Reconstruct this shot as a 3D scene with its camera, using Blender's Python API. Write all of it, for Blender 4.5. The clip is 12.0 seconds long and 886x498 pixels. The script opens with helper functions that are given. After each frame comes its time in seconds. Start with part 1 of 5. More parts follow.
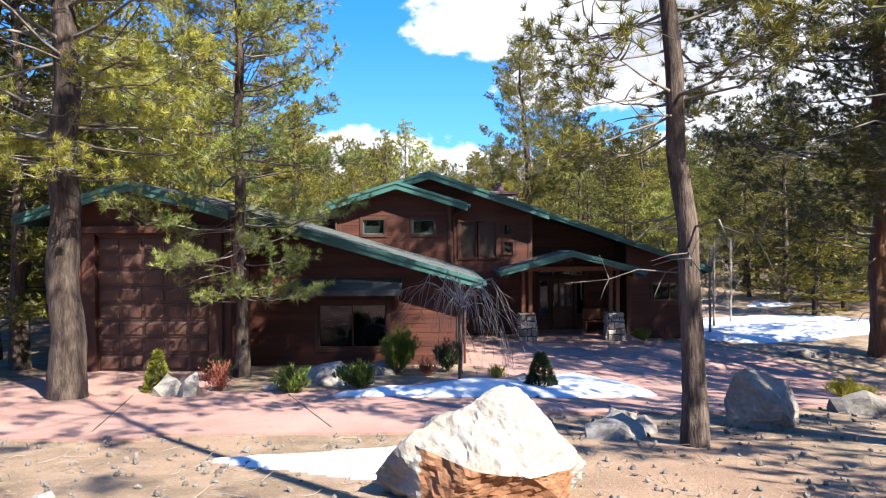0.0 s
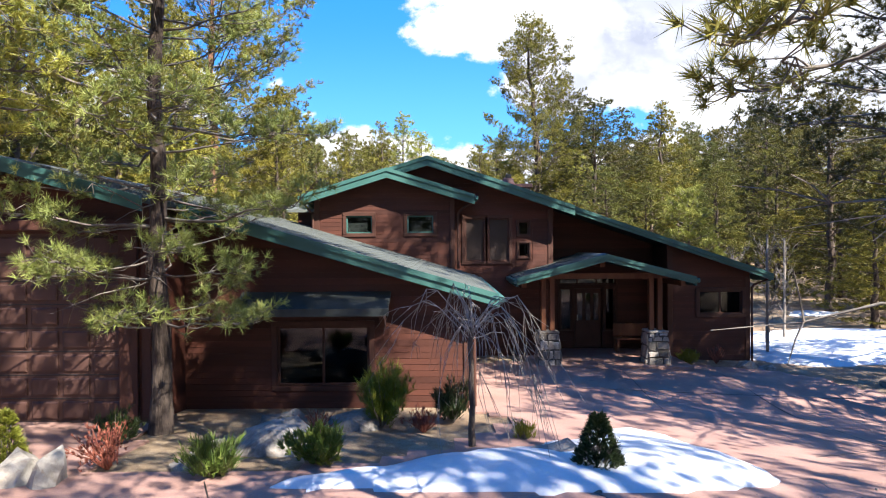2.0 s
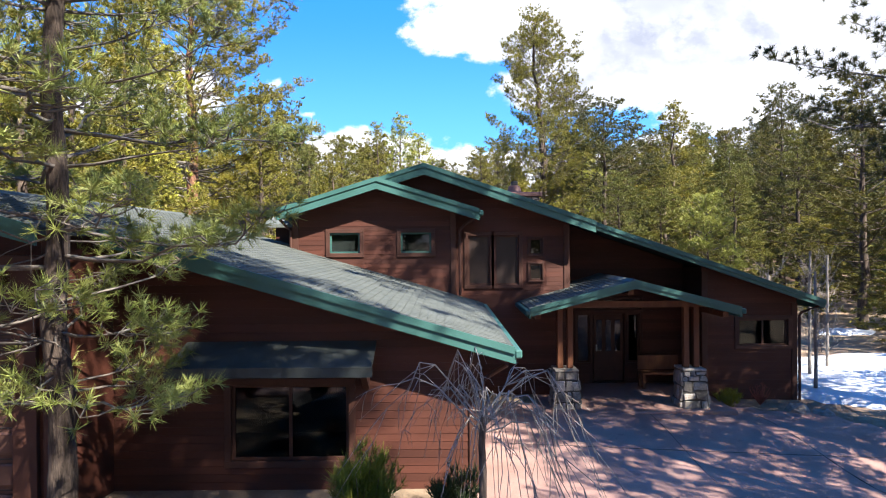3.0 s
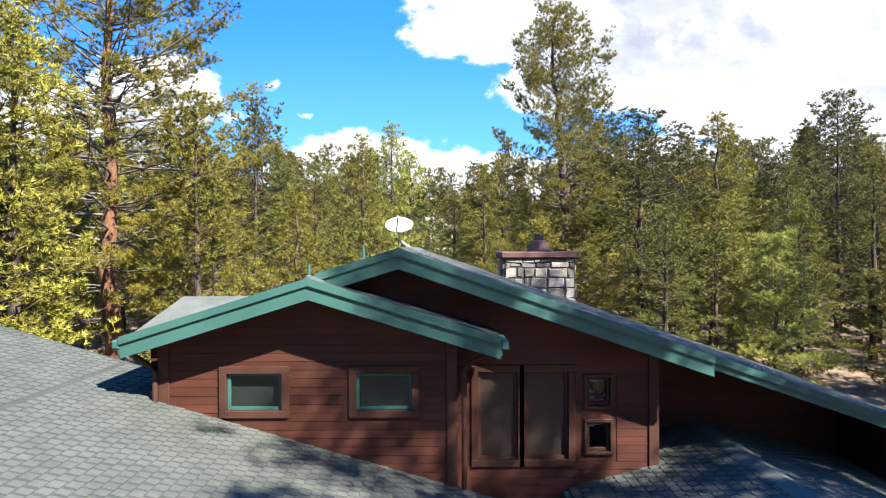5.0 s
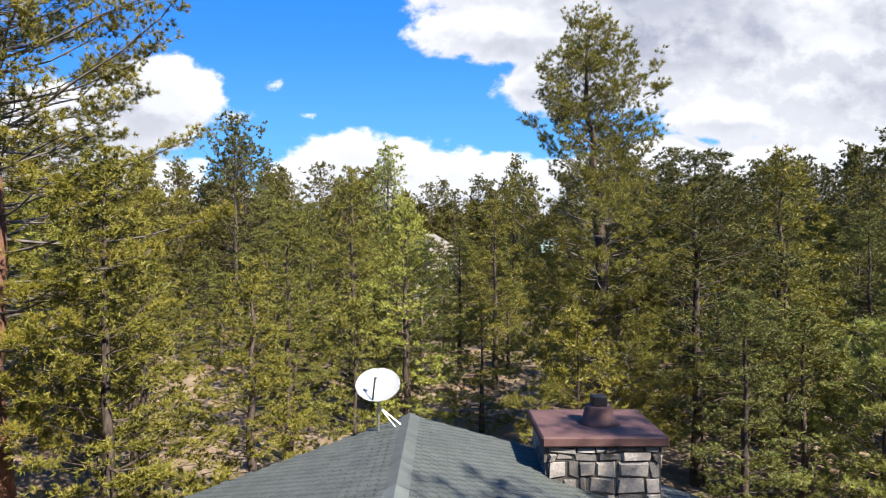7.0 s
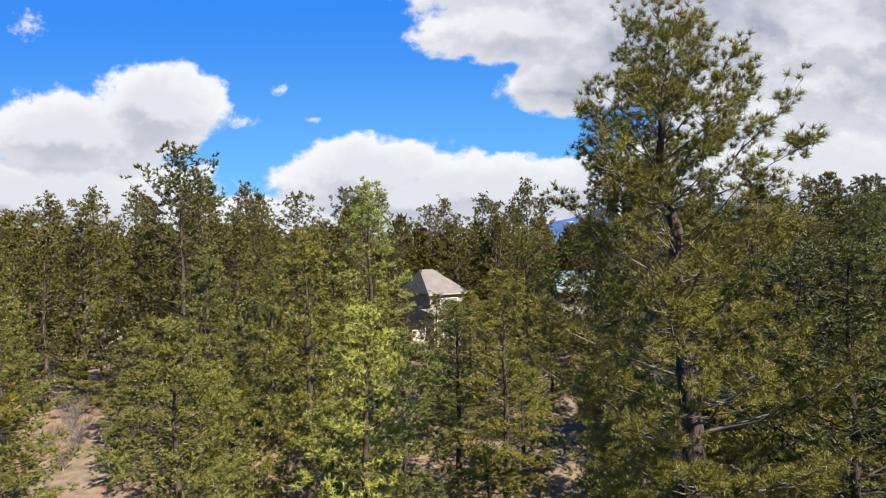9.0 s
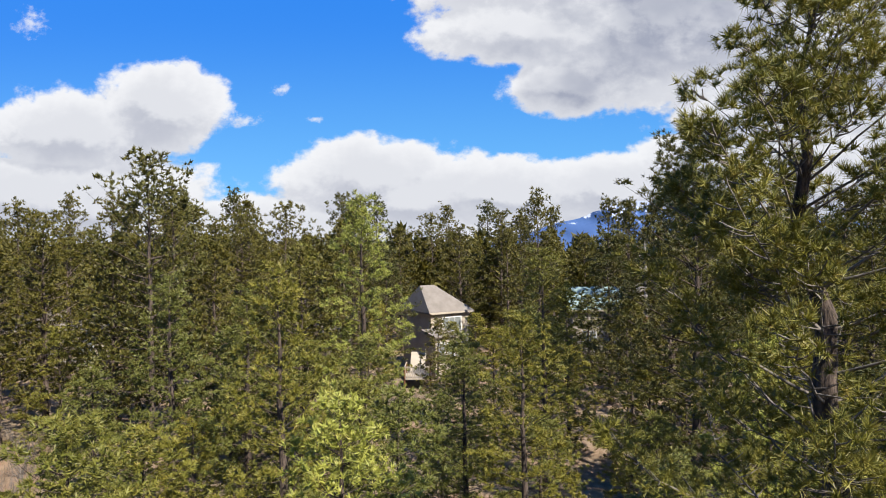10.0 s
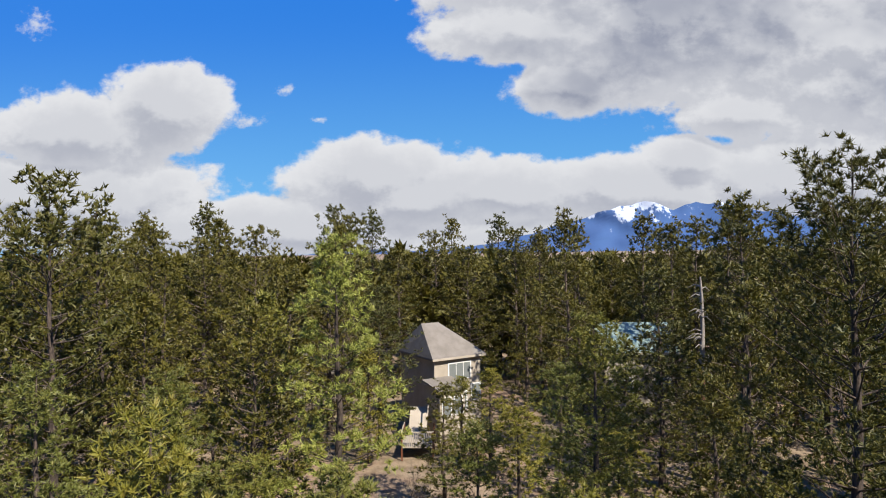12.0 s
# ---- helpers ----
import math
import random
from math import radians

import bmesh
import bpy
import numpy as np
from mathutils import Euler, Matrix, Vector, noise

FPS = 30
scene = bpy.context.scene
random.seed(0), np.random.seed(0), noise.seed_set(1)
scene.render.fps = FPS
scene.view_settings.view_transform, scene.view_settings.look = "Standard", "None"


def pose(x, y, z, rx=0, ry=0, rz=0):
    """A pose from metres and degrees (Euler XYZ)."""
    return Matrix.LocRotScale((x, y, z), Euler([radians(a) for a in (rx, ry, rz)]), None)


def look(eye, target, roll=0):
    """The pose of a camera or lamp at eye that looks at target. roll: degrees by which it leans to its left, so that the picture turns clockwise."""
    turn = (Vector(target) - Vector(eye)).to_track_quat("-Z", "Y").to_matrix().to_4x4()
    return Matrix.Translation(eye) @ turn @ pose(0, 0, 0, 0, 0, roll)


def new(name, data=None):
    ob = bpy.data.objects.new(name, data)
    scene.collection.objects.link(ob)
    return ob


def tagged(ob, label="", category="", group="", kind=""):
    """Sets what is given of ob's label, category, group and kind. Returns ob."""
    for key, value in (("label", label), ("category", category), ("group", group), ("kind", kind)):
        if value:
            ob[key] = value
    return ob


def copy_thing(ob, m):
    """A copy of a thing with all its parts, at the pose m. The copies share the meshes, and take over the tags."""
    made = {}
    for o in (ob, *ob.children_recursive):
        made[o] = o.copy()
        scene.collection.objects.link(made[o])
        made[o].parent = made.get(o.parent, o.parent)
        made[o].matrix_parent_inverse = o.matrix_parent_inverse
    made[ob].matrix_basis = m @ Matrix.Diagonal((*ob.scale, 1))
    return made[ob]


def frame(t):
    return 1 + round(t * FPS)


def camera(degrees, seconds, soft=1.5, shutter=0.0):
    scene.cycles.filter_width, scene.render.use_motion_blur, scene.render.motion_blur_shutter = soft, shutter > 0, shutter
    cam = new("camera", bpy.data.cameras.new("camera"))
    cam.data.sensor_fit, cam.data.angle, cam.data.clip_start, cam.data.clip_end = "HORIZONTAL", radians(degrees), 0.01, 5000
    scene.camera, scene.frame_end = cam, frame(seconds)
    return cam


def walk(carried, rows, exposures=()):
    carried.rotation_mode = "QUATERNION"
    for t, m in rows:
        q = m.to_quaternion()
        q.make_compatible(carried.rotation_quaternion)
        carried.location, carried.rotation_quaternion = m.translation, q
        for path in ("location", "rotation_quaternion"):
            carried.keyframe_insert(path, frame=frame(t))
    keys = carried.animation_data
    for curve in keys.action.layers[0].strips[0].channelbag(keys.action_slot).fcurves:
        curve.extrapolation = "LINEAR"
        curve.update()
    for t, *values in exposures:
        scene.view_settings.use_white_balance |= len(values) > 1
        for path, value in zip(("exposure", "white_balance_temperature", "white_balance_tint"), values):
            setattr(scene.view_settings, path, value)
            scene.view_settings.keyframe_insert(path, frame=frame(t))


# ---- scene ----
cam = camera(72.0, 12.0, 1.1)
PATH = [
    (0, (0.069, -0.41, 3.586), (0.065, 1.59, 3.571), -0.4),
    (0.5, (0.019, 0.463, 3.553), (0.017, 2.463, 3.539), -0.3),
    (1, (0.018, 1.481, 3.529), (0.014, 3.481, 3.516), -0.4),
    (1.5, (0.035, 2.643, 3.5), (0.03, 4.643, 3.488), -0.4),
    (2, (0.008, 3.926, 3.601), (0.005, 5.926, 3.589), -0.4),
    (2.5, (0.006, 5.258, 3.885), (0.003, 7.258, 3.874), -0.5),
    (3, (-0.007, 6.642, 4.189), (-0.006, 8.642, 4.178), -0.4),
    (3.2, (-0.019, 7.215, 4.308), (-0.013, 9.215, 4.296), -0.3),
    (4.8, (0.076, 13.467, 6.183), (0.088, 15.467, 6.172), 0.0),
    (5, (0.118, 14.134, 6.424), (0.126, 16.134, 6.419), -0.2),
    (5.5, (0.134, 15.663, 7.146), (0.14, 17.663, 7.141), -0.1),
    (6, (0.136, 17.069, 7.899), (0.14, 19.069, 7.892), -0.1),
    (6.5, (0.138, 18.676, 8.682), (0.141, 20.676, 8.675), -0.1),
    (7, (0.123, 20.557, 9.514), (0.122, 22.557, 9.508), -0.2),
    (9, (0.938, 30.496, 13.314), (0.915, 32.496, 13.313), -1.2),
    (9.5, (0.841, 32.912, 13.951), (0.817, 34.912, 13.951), -1.0),
    (10, (0.747, 35.518, 14.638), (0.721, 37.518, 14.639), -0.8),
    (10.5, (0.611, 38.07, 15.347), (0.583, 40.07, 15.347), -0.7),
    (11, (0.542, 40.49, 15.889), (0.51, 42.489, 15.891), -0.7),
    (11.5, (0.498, 42.947, 16.494), (0.464, 44.947, 16.496), -0.7),
    (12, (0.48, 45.412, 17.094), (0.442, 47.412, 17.096), -0.8),
]
walk(cam, [(t, look(eye, target, roll)) for t, eye, target, roll in PATH],
     [(0, 2.05), (3, 2.1), (5, 2.05), (7, 1.53), (9, 1.22), (10.5, 1.14), (12, 0.95)])

# ---- light ----
SUN = Vector((0.56, -0.56, 0.77)).normalized()
sun = new("sun", bpy.data.lights.new("sun", "SUN"))
sun.data.energy, sun.data.angle, sun.data.color = 5.0, radians(0.53), (1.0, 0.95, 0.86)
sun.matrix_world = look((60, -75, 96), (60 - SUN.x, -75 - SUN.y, 96 - SUN.z))


class Nodes:
    """A short hand for node trees."""

    def __init__(self, tree):
        self.tree = tree
        tree.nodes.clear()

    def add(self, kind, **sets):
        n = self.tree.nodes.new(kind)
        for k, v in sets.items():
            if k in ("operation", "blend_type", "data_type", "sky_type", "noise_dimensions", "feature", "distance", "attribute_name",
                     "interpolation_type", "vector_type", "clamp", "sun_disc", "sun_elevation", "sun_rotation", "altitude", "air_density",
                     "dust_density", "ozone_density", "bands_direction", "wave_profile", "invert"):
                setattr(n, k, v)
            else:
                self.put(n.inputs[k.replace("__", " ")], v)
        return n

    def put(self, socket, v):
        if isinstance(v, bpy.types.NodeSocket):
            self.tree.links.new(v, socket)
        else:
            socket.default_value = v

    def math(self, op, a, b=0.0, c=None):
        n = self.tree.nodes.new("ShaderNodeMath")
        n.operation = op
        for s, v in zip(n.inputs, (a, b, c)):
            if v is not None:
                self.put(s, v)
        return n.outputs[0]

    def mix(self, fac, a, b, blend="MIX"):
        n = self.tree.nodes.new("ShaderNodeMix")
        n.data_type, n.blend_type = "RGBA", blend
        self.put(n.inputs[0], fac)
        for s, v in ((n.inputs[6], a), (n.inputs[7], b)):
            self.put(s, (*v, 1.0) if isinstance(v, tuple) and len(v) == 3 else v)
        return n.outputs[2]

    def ramp(self, x, lo, hi, a=0.0, b=1.0):
        n = self.tree.nodes.new("ShaderNodeMapRange")
        n.interpolation_type = "SMOOTHSTEP"
        self.put(n.inputs[0], x)
        for i, v in ((1, lo), (2, hi), (3, a), (4, b)):
            self.put(n.inputs[i], v)
        return n.outputs[0]

    def noise(self, vec, scale, detail=4.0, rough=0.55, out="Fac"):
        n = self.tree.nodes.new("ShaderNodeTexNoise")
        self.put(n.inputs["Vector"], vec)
        n.inputs["Scale"].default_value, n.inputs["Detail"].default_value, n.inputs["Roughness"].default_value = scale, detail, rough
        return n.outputs[out]


def make_sky():
    world = bpy.data.worlds.new("sky")
    scene.world = world
    world.use_nodes = True
    g = Nodes(world.node_tree)
    out = g.add("ShaderNodeOutputWorld")
    way = g.add("ShaderNodeTexCoord").outputs["Generated"]
    sep = g.add("ShaderNodeSeparateXYZ", Vector=way)
    x, y, z = sep.outputs
    sky = g.add("ShaderNodeTexSky", sky_type="NISHITA", sun_disc=False, sun_elevation=math.asin(SUN.z),
                sun_rotation=math.atan2(SUN.x, SUN.y), altitude=2100.0, air_density=1.0, dust_density=0.3, ozone_density=3.0)
    # clouds lie on a plane ahead, as tangents of azimuth and height
    ahead = g.math("MAXIMUM", g.math("ABSOLUTE", y), 0.12)
    u0, v0 = g.math("DIVIDE", x, ahead), g.math("DIVIDE", z, ahead)
    side = g.math("SIGN", y)

    def lump(u, v, cu, cv, a, b):
        """A lump of cloud: 1 at its middle, 0 at its rim."""
        du = g.math("DIVIDE", g.math("SUBTRACT", u, cu), a)
        dv = g.math("DIVIDE", g.math("SUBTRACT", v, cv), b)
        return g.math("SUBTRACT", 1.0, g.math("SQRT", g.math("ADD", g.math("MULTIPLY", du, du), g.math("MULTIPLY", dv, dv))))

    def union(u, v, lumps):
        m = lump(u, v, *lumps[0])
        for one in lumps[1:]:
            m = g.math("MAXIMUM", m, lump(u, v, *one))
        return m

    high = [(0.22, 0.46, 0.36, 0.15), (0.12, 0.36, 0.19, 0.075), (0.36, 0.36, 0.30, 0.17), (0.62, 0.33, 0.36, 0.24),
            (0.20, 0.265, 0.12, 0.055), (0.80, 0.45, 0.4, 0.3), (0.45, 0.52, 0.36, 0.1), (0.48, 0.22, 0.14, 0.06)]
    low = [(-0.48, 0.24, 0.125, 0.09), (-0.62, 0.20, 0.20, 0.085), (-0.68, 0.09, 0.36, 0.10), (-0.13, 0.115, 0.20, 0.078),
           (-0.05, 0.085, 0.25, 0.08), (0.08, 0.09, 0.20, 0.065), (0.30, 0.09, 0.22, 0.075), (0.38, 0.14, 0.09, 0.05), (0.58, 0.1, 0.3, 0.10),
           (-0.35, 0.04, 0.5, 0.065), (0.3, 0.02, 0.6, 0.05)]

    def field(u, v):
        """How thick the cloud is: lumps with a rolling, frayed edge."""
        uv = g.add("ShaderNodeCombineXYZ", X=u, Y=g.math("MULTIPLY", v, 1.3), Z=side).outputs[0]
        big = g.math("SUBTRACT", g.noise(uv, 5.0, 4.0, 0.6), 0.5)
        fine = g.math("SUBTRACT", g.noise(uv, 17.0, 9.0, 0.6), 0.5)
        wob = g.math("ADD", g.math("MULTIPLY", big, 0.55), g.math("MULTIPLY", fine, 0.85))
        a, b = g.math("ADD", union(u, v, high), wob), g.math("ADD", union(u, v, low), wob)
        return a, b, g.math("MAXIMUM", a, b), uv

    a0, b0, m0, uv = field(u0, v0)
    _, _, m1, _ = field(g.math("ADD", u0, 0.012), g.math("ADD", v0, 0.028))
    # a few torn scraps drift between the large clouds
    scraps = g.math("ADD", union(u0, v0, [(-0.69, 0.385, 0.035, 0.03), (-0.35, 0.218, 0.06, 0.018), (-0.275, 0.268, 0.022, 0.012), (-0.22, 0.217, 0.02, 0.006)]),
                    g.math("MULTIPLY", g.math("SUBTRACT", g.noise(uv, 46.0, 6.0, 0.65), 0.52), 3.0))
    cover = g.math("MAXIMUM", g.ramp(m0, 0.0, 0.20), g.math("MULTIPLY", g.ramp(scraps, 0.1, 1.1), 0.75))
    # billows are white where they turn up to the sun and grey where they turn down
    relief = g.math("SUBTRACT", m0, m1)
    turned = g.ramp(relief, -0.20, 0.16, 1.0, 0.0)
    thick = g.ramp(a0, 0.10, 0.80)
    soft = g.ramp(g.noise(uv, 4.6, 4.0, 0.55), 0.34, 0.68)
    under = g.math("MULTIPLY", thick, g.math("ADD", 0.20, g.math("MULTIPLY", soft, 0.66)))
    flat = g.math("MULTIPLY", g.ramp(b0, 0.1, 0.7), 0.30)
    dark = g.math("ADD", g.math("MULTIPLY", turned, 0.40), g.math("MAXIMUM", under, flat))
    cloud = g.mix(dark, (0.90, 0.91, 0.94), (0.37, 0.40, 0.50))
    cloud.node.clamp_factor = True
    # the blue pales towards the horizon
    blue = g.mix(g.ramp(v0, 0.02, 0.42), (0.14, 0.52, 1.0), (0.022, 0.26, 0.95))
    deep = g.add("ShaderNodeVectorMath", operation="SCALE", Vector=sky.outputs[0], Scale=0.13).outputs[0]
    clear = g.mix(0.85, deep, blue)
    final = g.mix(g.math("MULTIPLY", cover, g.ramp(z, -0.02, 0.0)), clear, cloud)
    back = g.add("ShaderNodeBackground", Color=final, Strength=0.45)
    g.put(out.inputs[0], back.outputs[0])


make_sky()


# ---- materials ----
def material(name, build):
    m = bpy.data.materials.new(name)
    m.use_nodes = True
    g = Nodes(m.node_tree)
    out = g.add("ShaderNodeOutputMaterial")
    g.put(out.inputs[0], build(g))
    return m


def mottled(name, a, b, scale=3.0, rough=0.8, bump=0.2, grain=40.0, metal=0.0, spots=None, stretch=(1, 1, 1), vary=0.0, spec=0.3):
    """A surface of two colours in soft patches, with fine grain and relief; spots: a third colour in small marks; vary: from piece to piece."""
    def build(g):
        co = g.add("ShaderNodeTexCoord").outputs["Object"]
        co = g.add("ShaderNodeVectorMath", operation="MULTIPLY", Vector=co).outputs[0]
        co.node.inputs[1].default_value = stretch
        n1, n2 = g.noise(co, scale, 5.0, 0.6), g.noise(co, grain, 3.0, 0.6)
        fac = g.ramp(g.math("ADD", g.math("MULTIPLY", n1, 0.65), g.math("MULTIPLY", n2, 0.35)), 0.36, 0.64)
        col = g.mix(fac, a, b)
        if spots:
            col = g.mix(g.math("MULTIPLY", g.ramp(g.noise(co, scale * 4.3, 4.0, 0.7), 0.58, 0.68), 0.8), col, spots)
        if vary:
            r = g.add("ShaderNodeObjectInfo").outputs["Random"]
            col = g.mix(1.0, col, g.add("ShaderNodeCombineXYZ", **{k: g.ramp(r, 0.0, 1.0, 1.0 - vary, 1.0 + vary) for k in "XYZ"}).outputs[0], "MULTIPLY")
        bsdf = g.add("ShaderNodeBsdfPrincipled", Roughness=rough, Metallic=metal)
        g.put(bsdf.inputs["Base Color"], col)
        g.put(bsdf.inputs["Specular IOR Level"], spec)
        b_ = g.add("ShaderNodeBump", Strength=bump, Distance=0.03, Height=g.math("ADD", n1, g.math("MULTIPLY", n2, 0.6)))
        g.put(bsdf.inputs["Normal"], b_.outputs[0])
        return bsdf.outputs[0]
    return material(name, build)


def needle_mat(name, a, b, c):
    """Pine needles: light passes through them; tufts differ by where they grow, trees by chance."""
    def build(g):
        co = g.add("ShaderNodeTexCoord").outputs["Object"]
        fac = g.ramp(g.noise(co, 0.9, 4.0, 0.7), 0.35, 0.65)
        col = g.mix(fac, a, b)
        col = g.mix(g.ramp(g.noise(co, 6.0, 2.0), 0.5, 0.75), col, c)
        r = g.add("ShaderNodeObjectInfo").outputs["Random"]
        col = g.mix(1.0, col, g.add("ShaderNodeCombineXYZ", X=g.ramp(r, 0, 1, 0.8, 1.2), Y=g.ramp(r, 0, 1, 0.88, 1.1), Z=g.ramp(r, 0, 1, 1.1, 0.8)).outputs[0], "MULTIPLY")
        d = g.add("ShaderNodeBsdfPrincipled", Roughness=0.55)
        g.put(d.inputs["Base Color"], col)
        g.put(d.inputs["Specular IOR Level"], 0.35)
        tr = g.add("ShaderNodeBsdfTranslucent", Color=col)
        return two(g, d.outputs[0], tr.outputs[0], 0.16)
    return material(name, build)


def two(g, a, b, fac):
    n = g.add("ShaderNodeMixShader")
    g.put(n.inputs[0], fac), g.put(n.inputs[1], a), g.put(n.inputs[2], b)
    return n.outputs[0]


def glass_mat():
    def build(g):
        gl = g.add("ShaderNodeBsdfGlossy", Color=(0.8, 0.85, 0.9, 1), Roughness=0.02)
        tr = g.add("ShaderNodeBsdfTransparent", Color=(0.35, 0.38, 0.38, 1))
        fr = g.add("ShaderNodeFresnel", IOR=1.5)
        return two(g, tr.outputs[0], gl.outputs[0], fr.outputs[0])
    return material("window_glass", build)


SIDING = mottled("stained_siding", (0.044, 0.0133, 0.0079), (0.0704, 0.022, 0.013), 1.3, 0.62, 0.12, 60.0, stretch=(0.3, 0.3, 2.5), vary=0.16)
TRIM = mottled("brown_trim", (0.044, 0.0176, 0.012), (0.0656, 0.0264, 0.0176), 2.0, 0.6, 0.1, 60.0)
DOORPAINT = mottled("garage_door_paint", (0.06, 0.03, 0.0232), (0.0788, 0.0405, 0.0315), 1.0, 0.5, 0.05, 90.0)
GREEN = mottled("green_fascia_paint", (0.0315, 0.0915, 0.0803), (0.0435, 0.1162, 0.102), 1.1, 0.5, 0.06, 50.0, spots=(0.0375, 0.0975, 0.0863))
SHINGLE = mottled("grey_green_shingle", (0.0735, 0.0818, 0.0735), (0.1072, 0.1155, 0.1035), 2.5, 0.9, 0.35, 120.0, vary=0.22)
SHINGLE_DARK = mottled("shingle_underlay", (0.039, 0.045, 0.0413), (0.0562, 0.0622, 0.0577), 3.0, 0.95, 0.3, 90.0)
TIMBER = mottled("red_timber", (0.105, 0.0367, 0.0184), (0.147, 0.0577, 0.0262), 2.0, 0.55, 0.2, 30.0, stretch=(4, 4, 0.4))
STONE = mottled("field_stone", (0.1512, 0.1332, 0.1152), (0.3096, 0.2772, 0.2484), 2.2, 0.85, 0.5, 22.0, spots=(0.1404, 0.0864, 0.0594), vary=0.55)
MORTAR = mottled("mortar", (0.045, 0.0413, 0.0375), (0.075, 0.0675, 0.06), 6.0, 0.95, 0.5, 40.0)
CAPSTONE = mottled("red_chimney_cap", (0.0863, 0.0435, 0.0375), (0.12, 0.0622, 0.0547), 3.0, 0.75, 0.2, 40.0)
CONCRETE = mottled("pink_concrete", (0.2296, 0.1318, 0.1064), (0.3075, 0.1853, 0.1507), 0.7, 0.8, 0.12, 30.0, spots=(0.1906, 0.1153, 0.0951))
BARK = mottled("pine_bark", (0.0255, 0.0182, 0.0144), (0.102, 0.0744, 0.0582), 4.2, 0.95, 1.0, 16.0, stretch=(2.2, 2.2, 0.45), spots=(0.0179, 0.0134, 0.0112), vary=0.2)
BARK_RED = mottled("old_pine_bark", (0.1125, 0.0525, 0.03), (0.195, 0.0975, 0.06), 5.0, 0.95, 1.0, 20.0, stretch=(2.2, 2.2, 0.4), spots=(0.045, 0.0263, 0.0188))
TWIG = mottled("grey_twig", (0.09, 0.075, 0.0638), (0.165, 0.1425, 0.1237), 5.0, 0.9, 0.4, 40.0)
PALE_TWIG = mottled("pale_bare_twig", (0.18, 0.15, 0.1275), (0.27, 0.24, 0.2137), 5.0, 0.85, 0.3, 40.0)
NEEDLE = needle_mat("pine_needle", (0.1108, 0.1115, 0.0157), (0.1696, 0.1574, 0.0245), (0.2286, 0.1835, 0.0478))
# a darker copy of the needle colour, with crown shade put into it
NEEDLE_DARK_SHADED = needle_mat("dark_shaded_pine_needle", (0.058, 0.0586, 0.0092), (0.0917, 0.0837, 0.0138), (0.1272, 0.0994, 0.0229))
NEEDLE_PALE = needle_mat("pale_pine_needle", (0.2082, 0.2268, 0.0407), (0.2838, 0.2903, 0.0571), (0.3406, 0.3084, 0.0897))
SHRUB = needle_mat("shrub_leaf", (0.07, 0.105, 0.014), (0.119, 0.154, 0.021), (0.182, 0.189, 0.035))
SHRUB_DARK = needle_mat("dark_shrub_leaf", (0.0175, 0.0315, 0.0105), (0.035, 0.0525, 0.014), (0.049, 0.063, 0.021))
SHRUB_YELLOW = needle_mat("yellow_conifer_leaf", (0.154, 0.154, 0.014), (0.224, 0.217, 0.021), (0.266, 0.252, 0.035))
RED_TWIG = mottled("red_dry_twig", (0.165, 0.045, 0.03), (0.255, 0.0825, 0.0525), 6.0, 0.8, 0.2, 40.0)
BOULDER = mottled("pale_limestone", (0.17, 0.1462, 0.119), (0.272, 0.2482, 0.2176), 1.6, 0.9, 0.8, 14.0, spots=(0.2176, 0.17, 0.1292))
BOULDER_UNDER = mottled("rusty_boulder_underside", (0.18, 0.0825, 0.0413), (0.255, 0.1275, 0.0675), 3.0, 0.95, 0.6, 18.0)
ROCK = mottled("grey_rock", (0.105, 0.0938, 0.0825), (0.225, 0.2025, 0.18), 2.5, 0.92, 0.7, 18.0, spots=(0.24, 0.165, 0.1125), vary=0.3)
SNOW = mottled("old_snow", (0.4675, 0.4845, 0.51), (0.561, 0.5695, 0.5865), 1.2, 0.6, 0.35, 12.0)
METAL = mottled("galvanised_metal", (0.3, 0.315, 0.315), (0.4125, 0.4275, 0.4275), 8.0, 0.4, 0.05, 60.0, metal=0.8)
DISH = mottled("dish_paint", (0.527, 0.527, 0.51), (0.595, 0.595, 0.578), 3.0, 0.45, 0.03, 60.0)
BLACK = mottled("dark_metal", (0.0135, 0.0135, 0.0142), (0.0225, 0.0225, 0.0225), 5.0, 0.5, 0.05, 60.0)
BLIND = mottled("grey_blind", (0.12, 0.1275, 0.12), (0.15, 0.1575, 0.15), 2.0, 0.8, 0.05, 60.0)
ROOM = mottled("dark_room_wall", (0.075, 0.0638, 0.0525), (0.105, 0.09, 0.075), 1.0, 0.9, 0.05, 30.0)
DARK_PANE = mottled("dark_screened_pane", (0.022, 0.015, 0.013), (0.034, 0.024, 0.021), 1.5, 0.35, 0.03, 60.0)
GLASS = glass_mat()
TAN = mottled("tan_house_paint", (0.289, 0.2422, 0.187), (0.357, 0.3017, 0.238), 1.0, 0.75, 0.08, 40.0)
TAN_ROOF = mottled("tan_roof", (0.1445, 0.1232, 0.102), (0.187, 0.1615, 0.136), 1.5, 0.9, 0.3, 50.0)
PALE_GREEN_ROOF = mottled("pale_green_roof", (0.17, 0.2295, 0.204), (0.221, 0.2805, 0.255), 1.5, 0.6, 0.1, 50.0)
WHITE = mottled("white_paint", (0.561, 0.544, 0.51), (0.629, 0.612, 0.578), 2.0, 0.6, 0.05, 50.0)


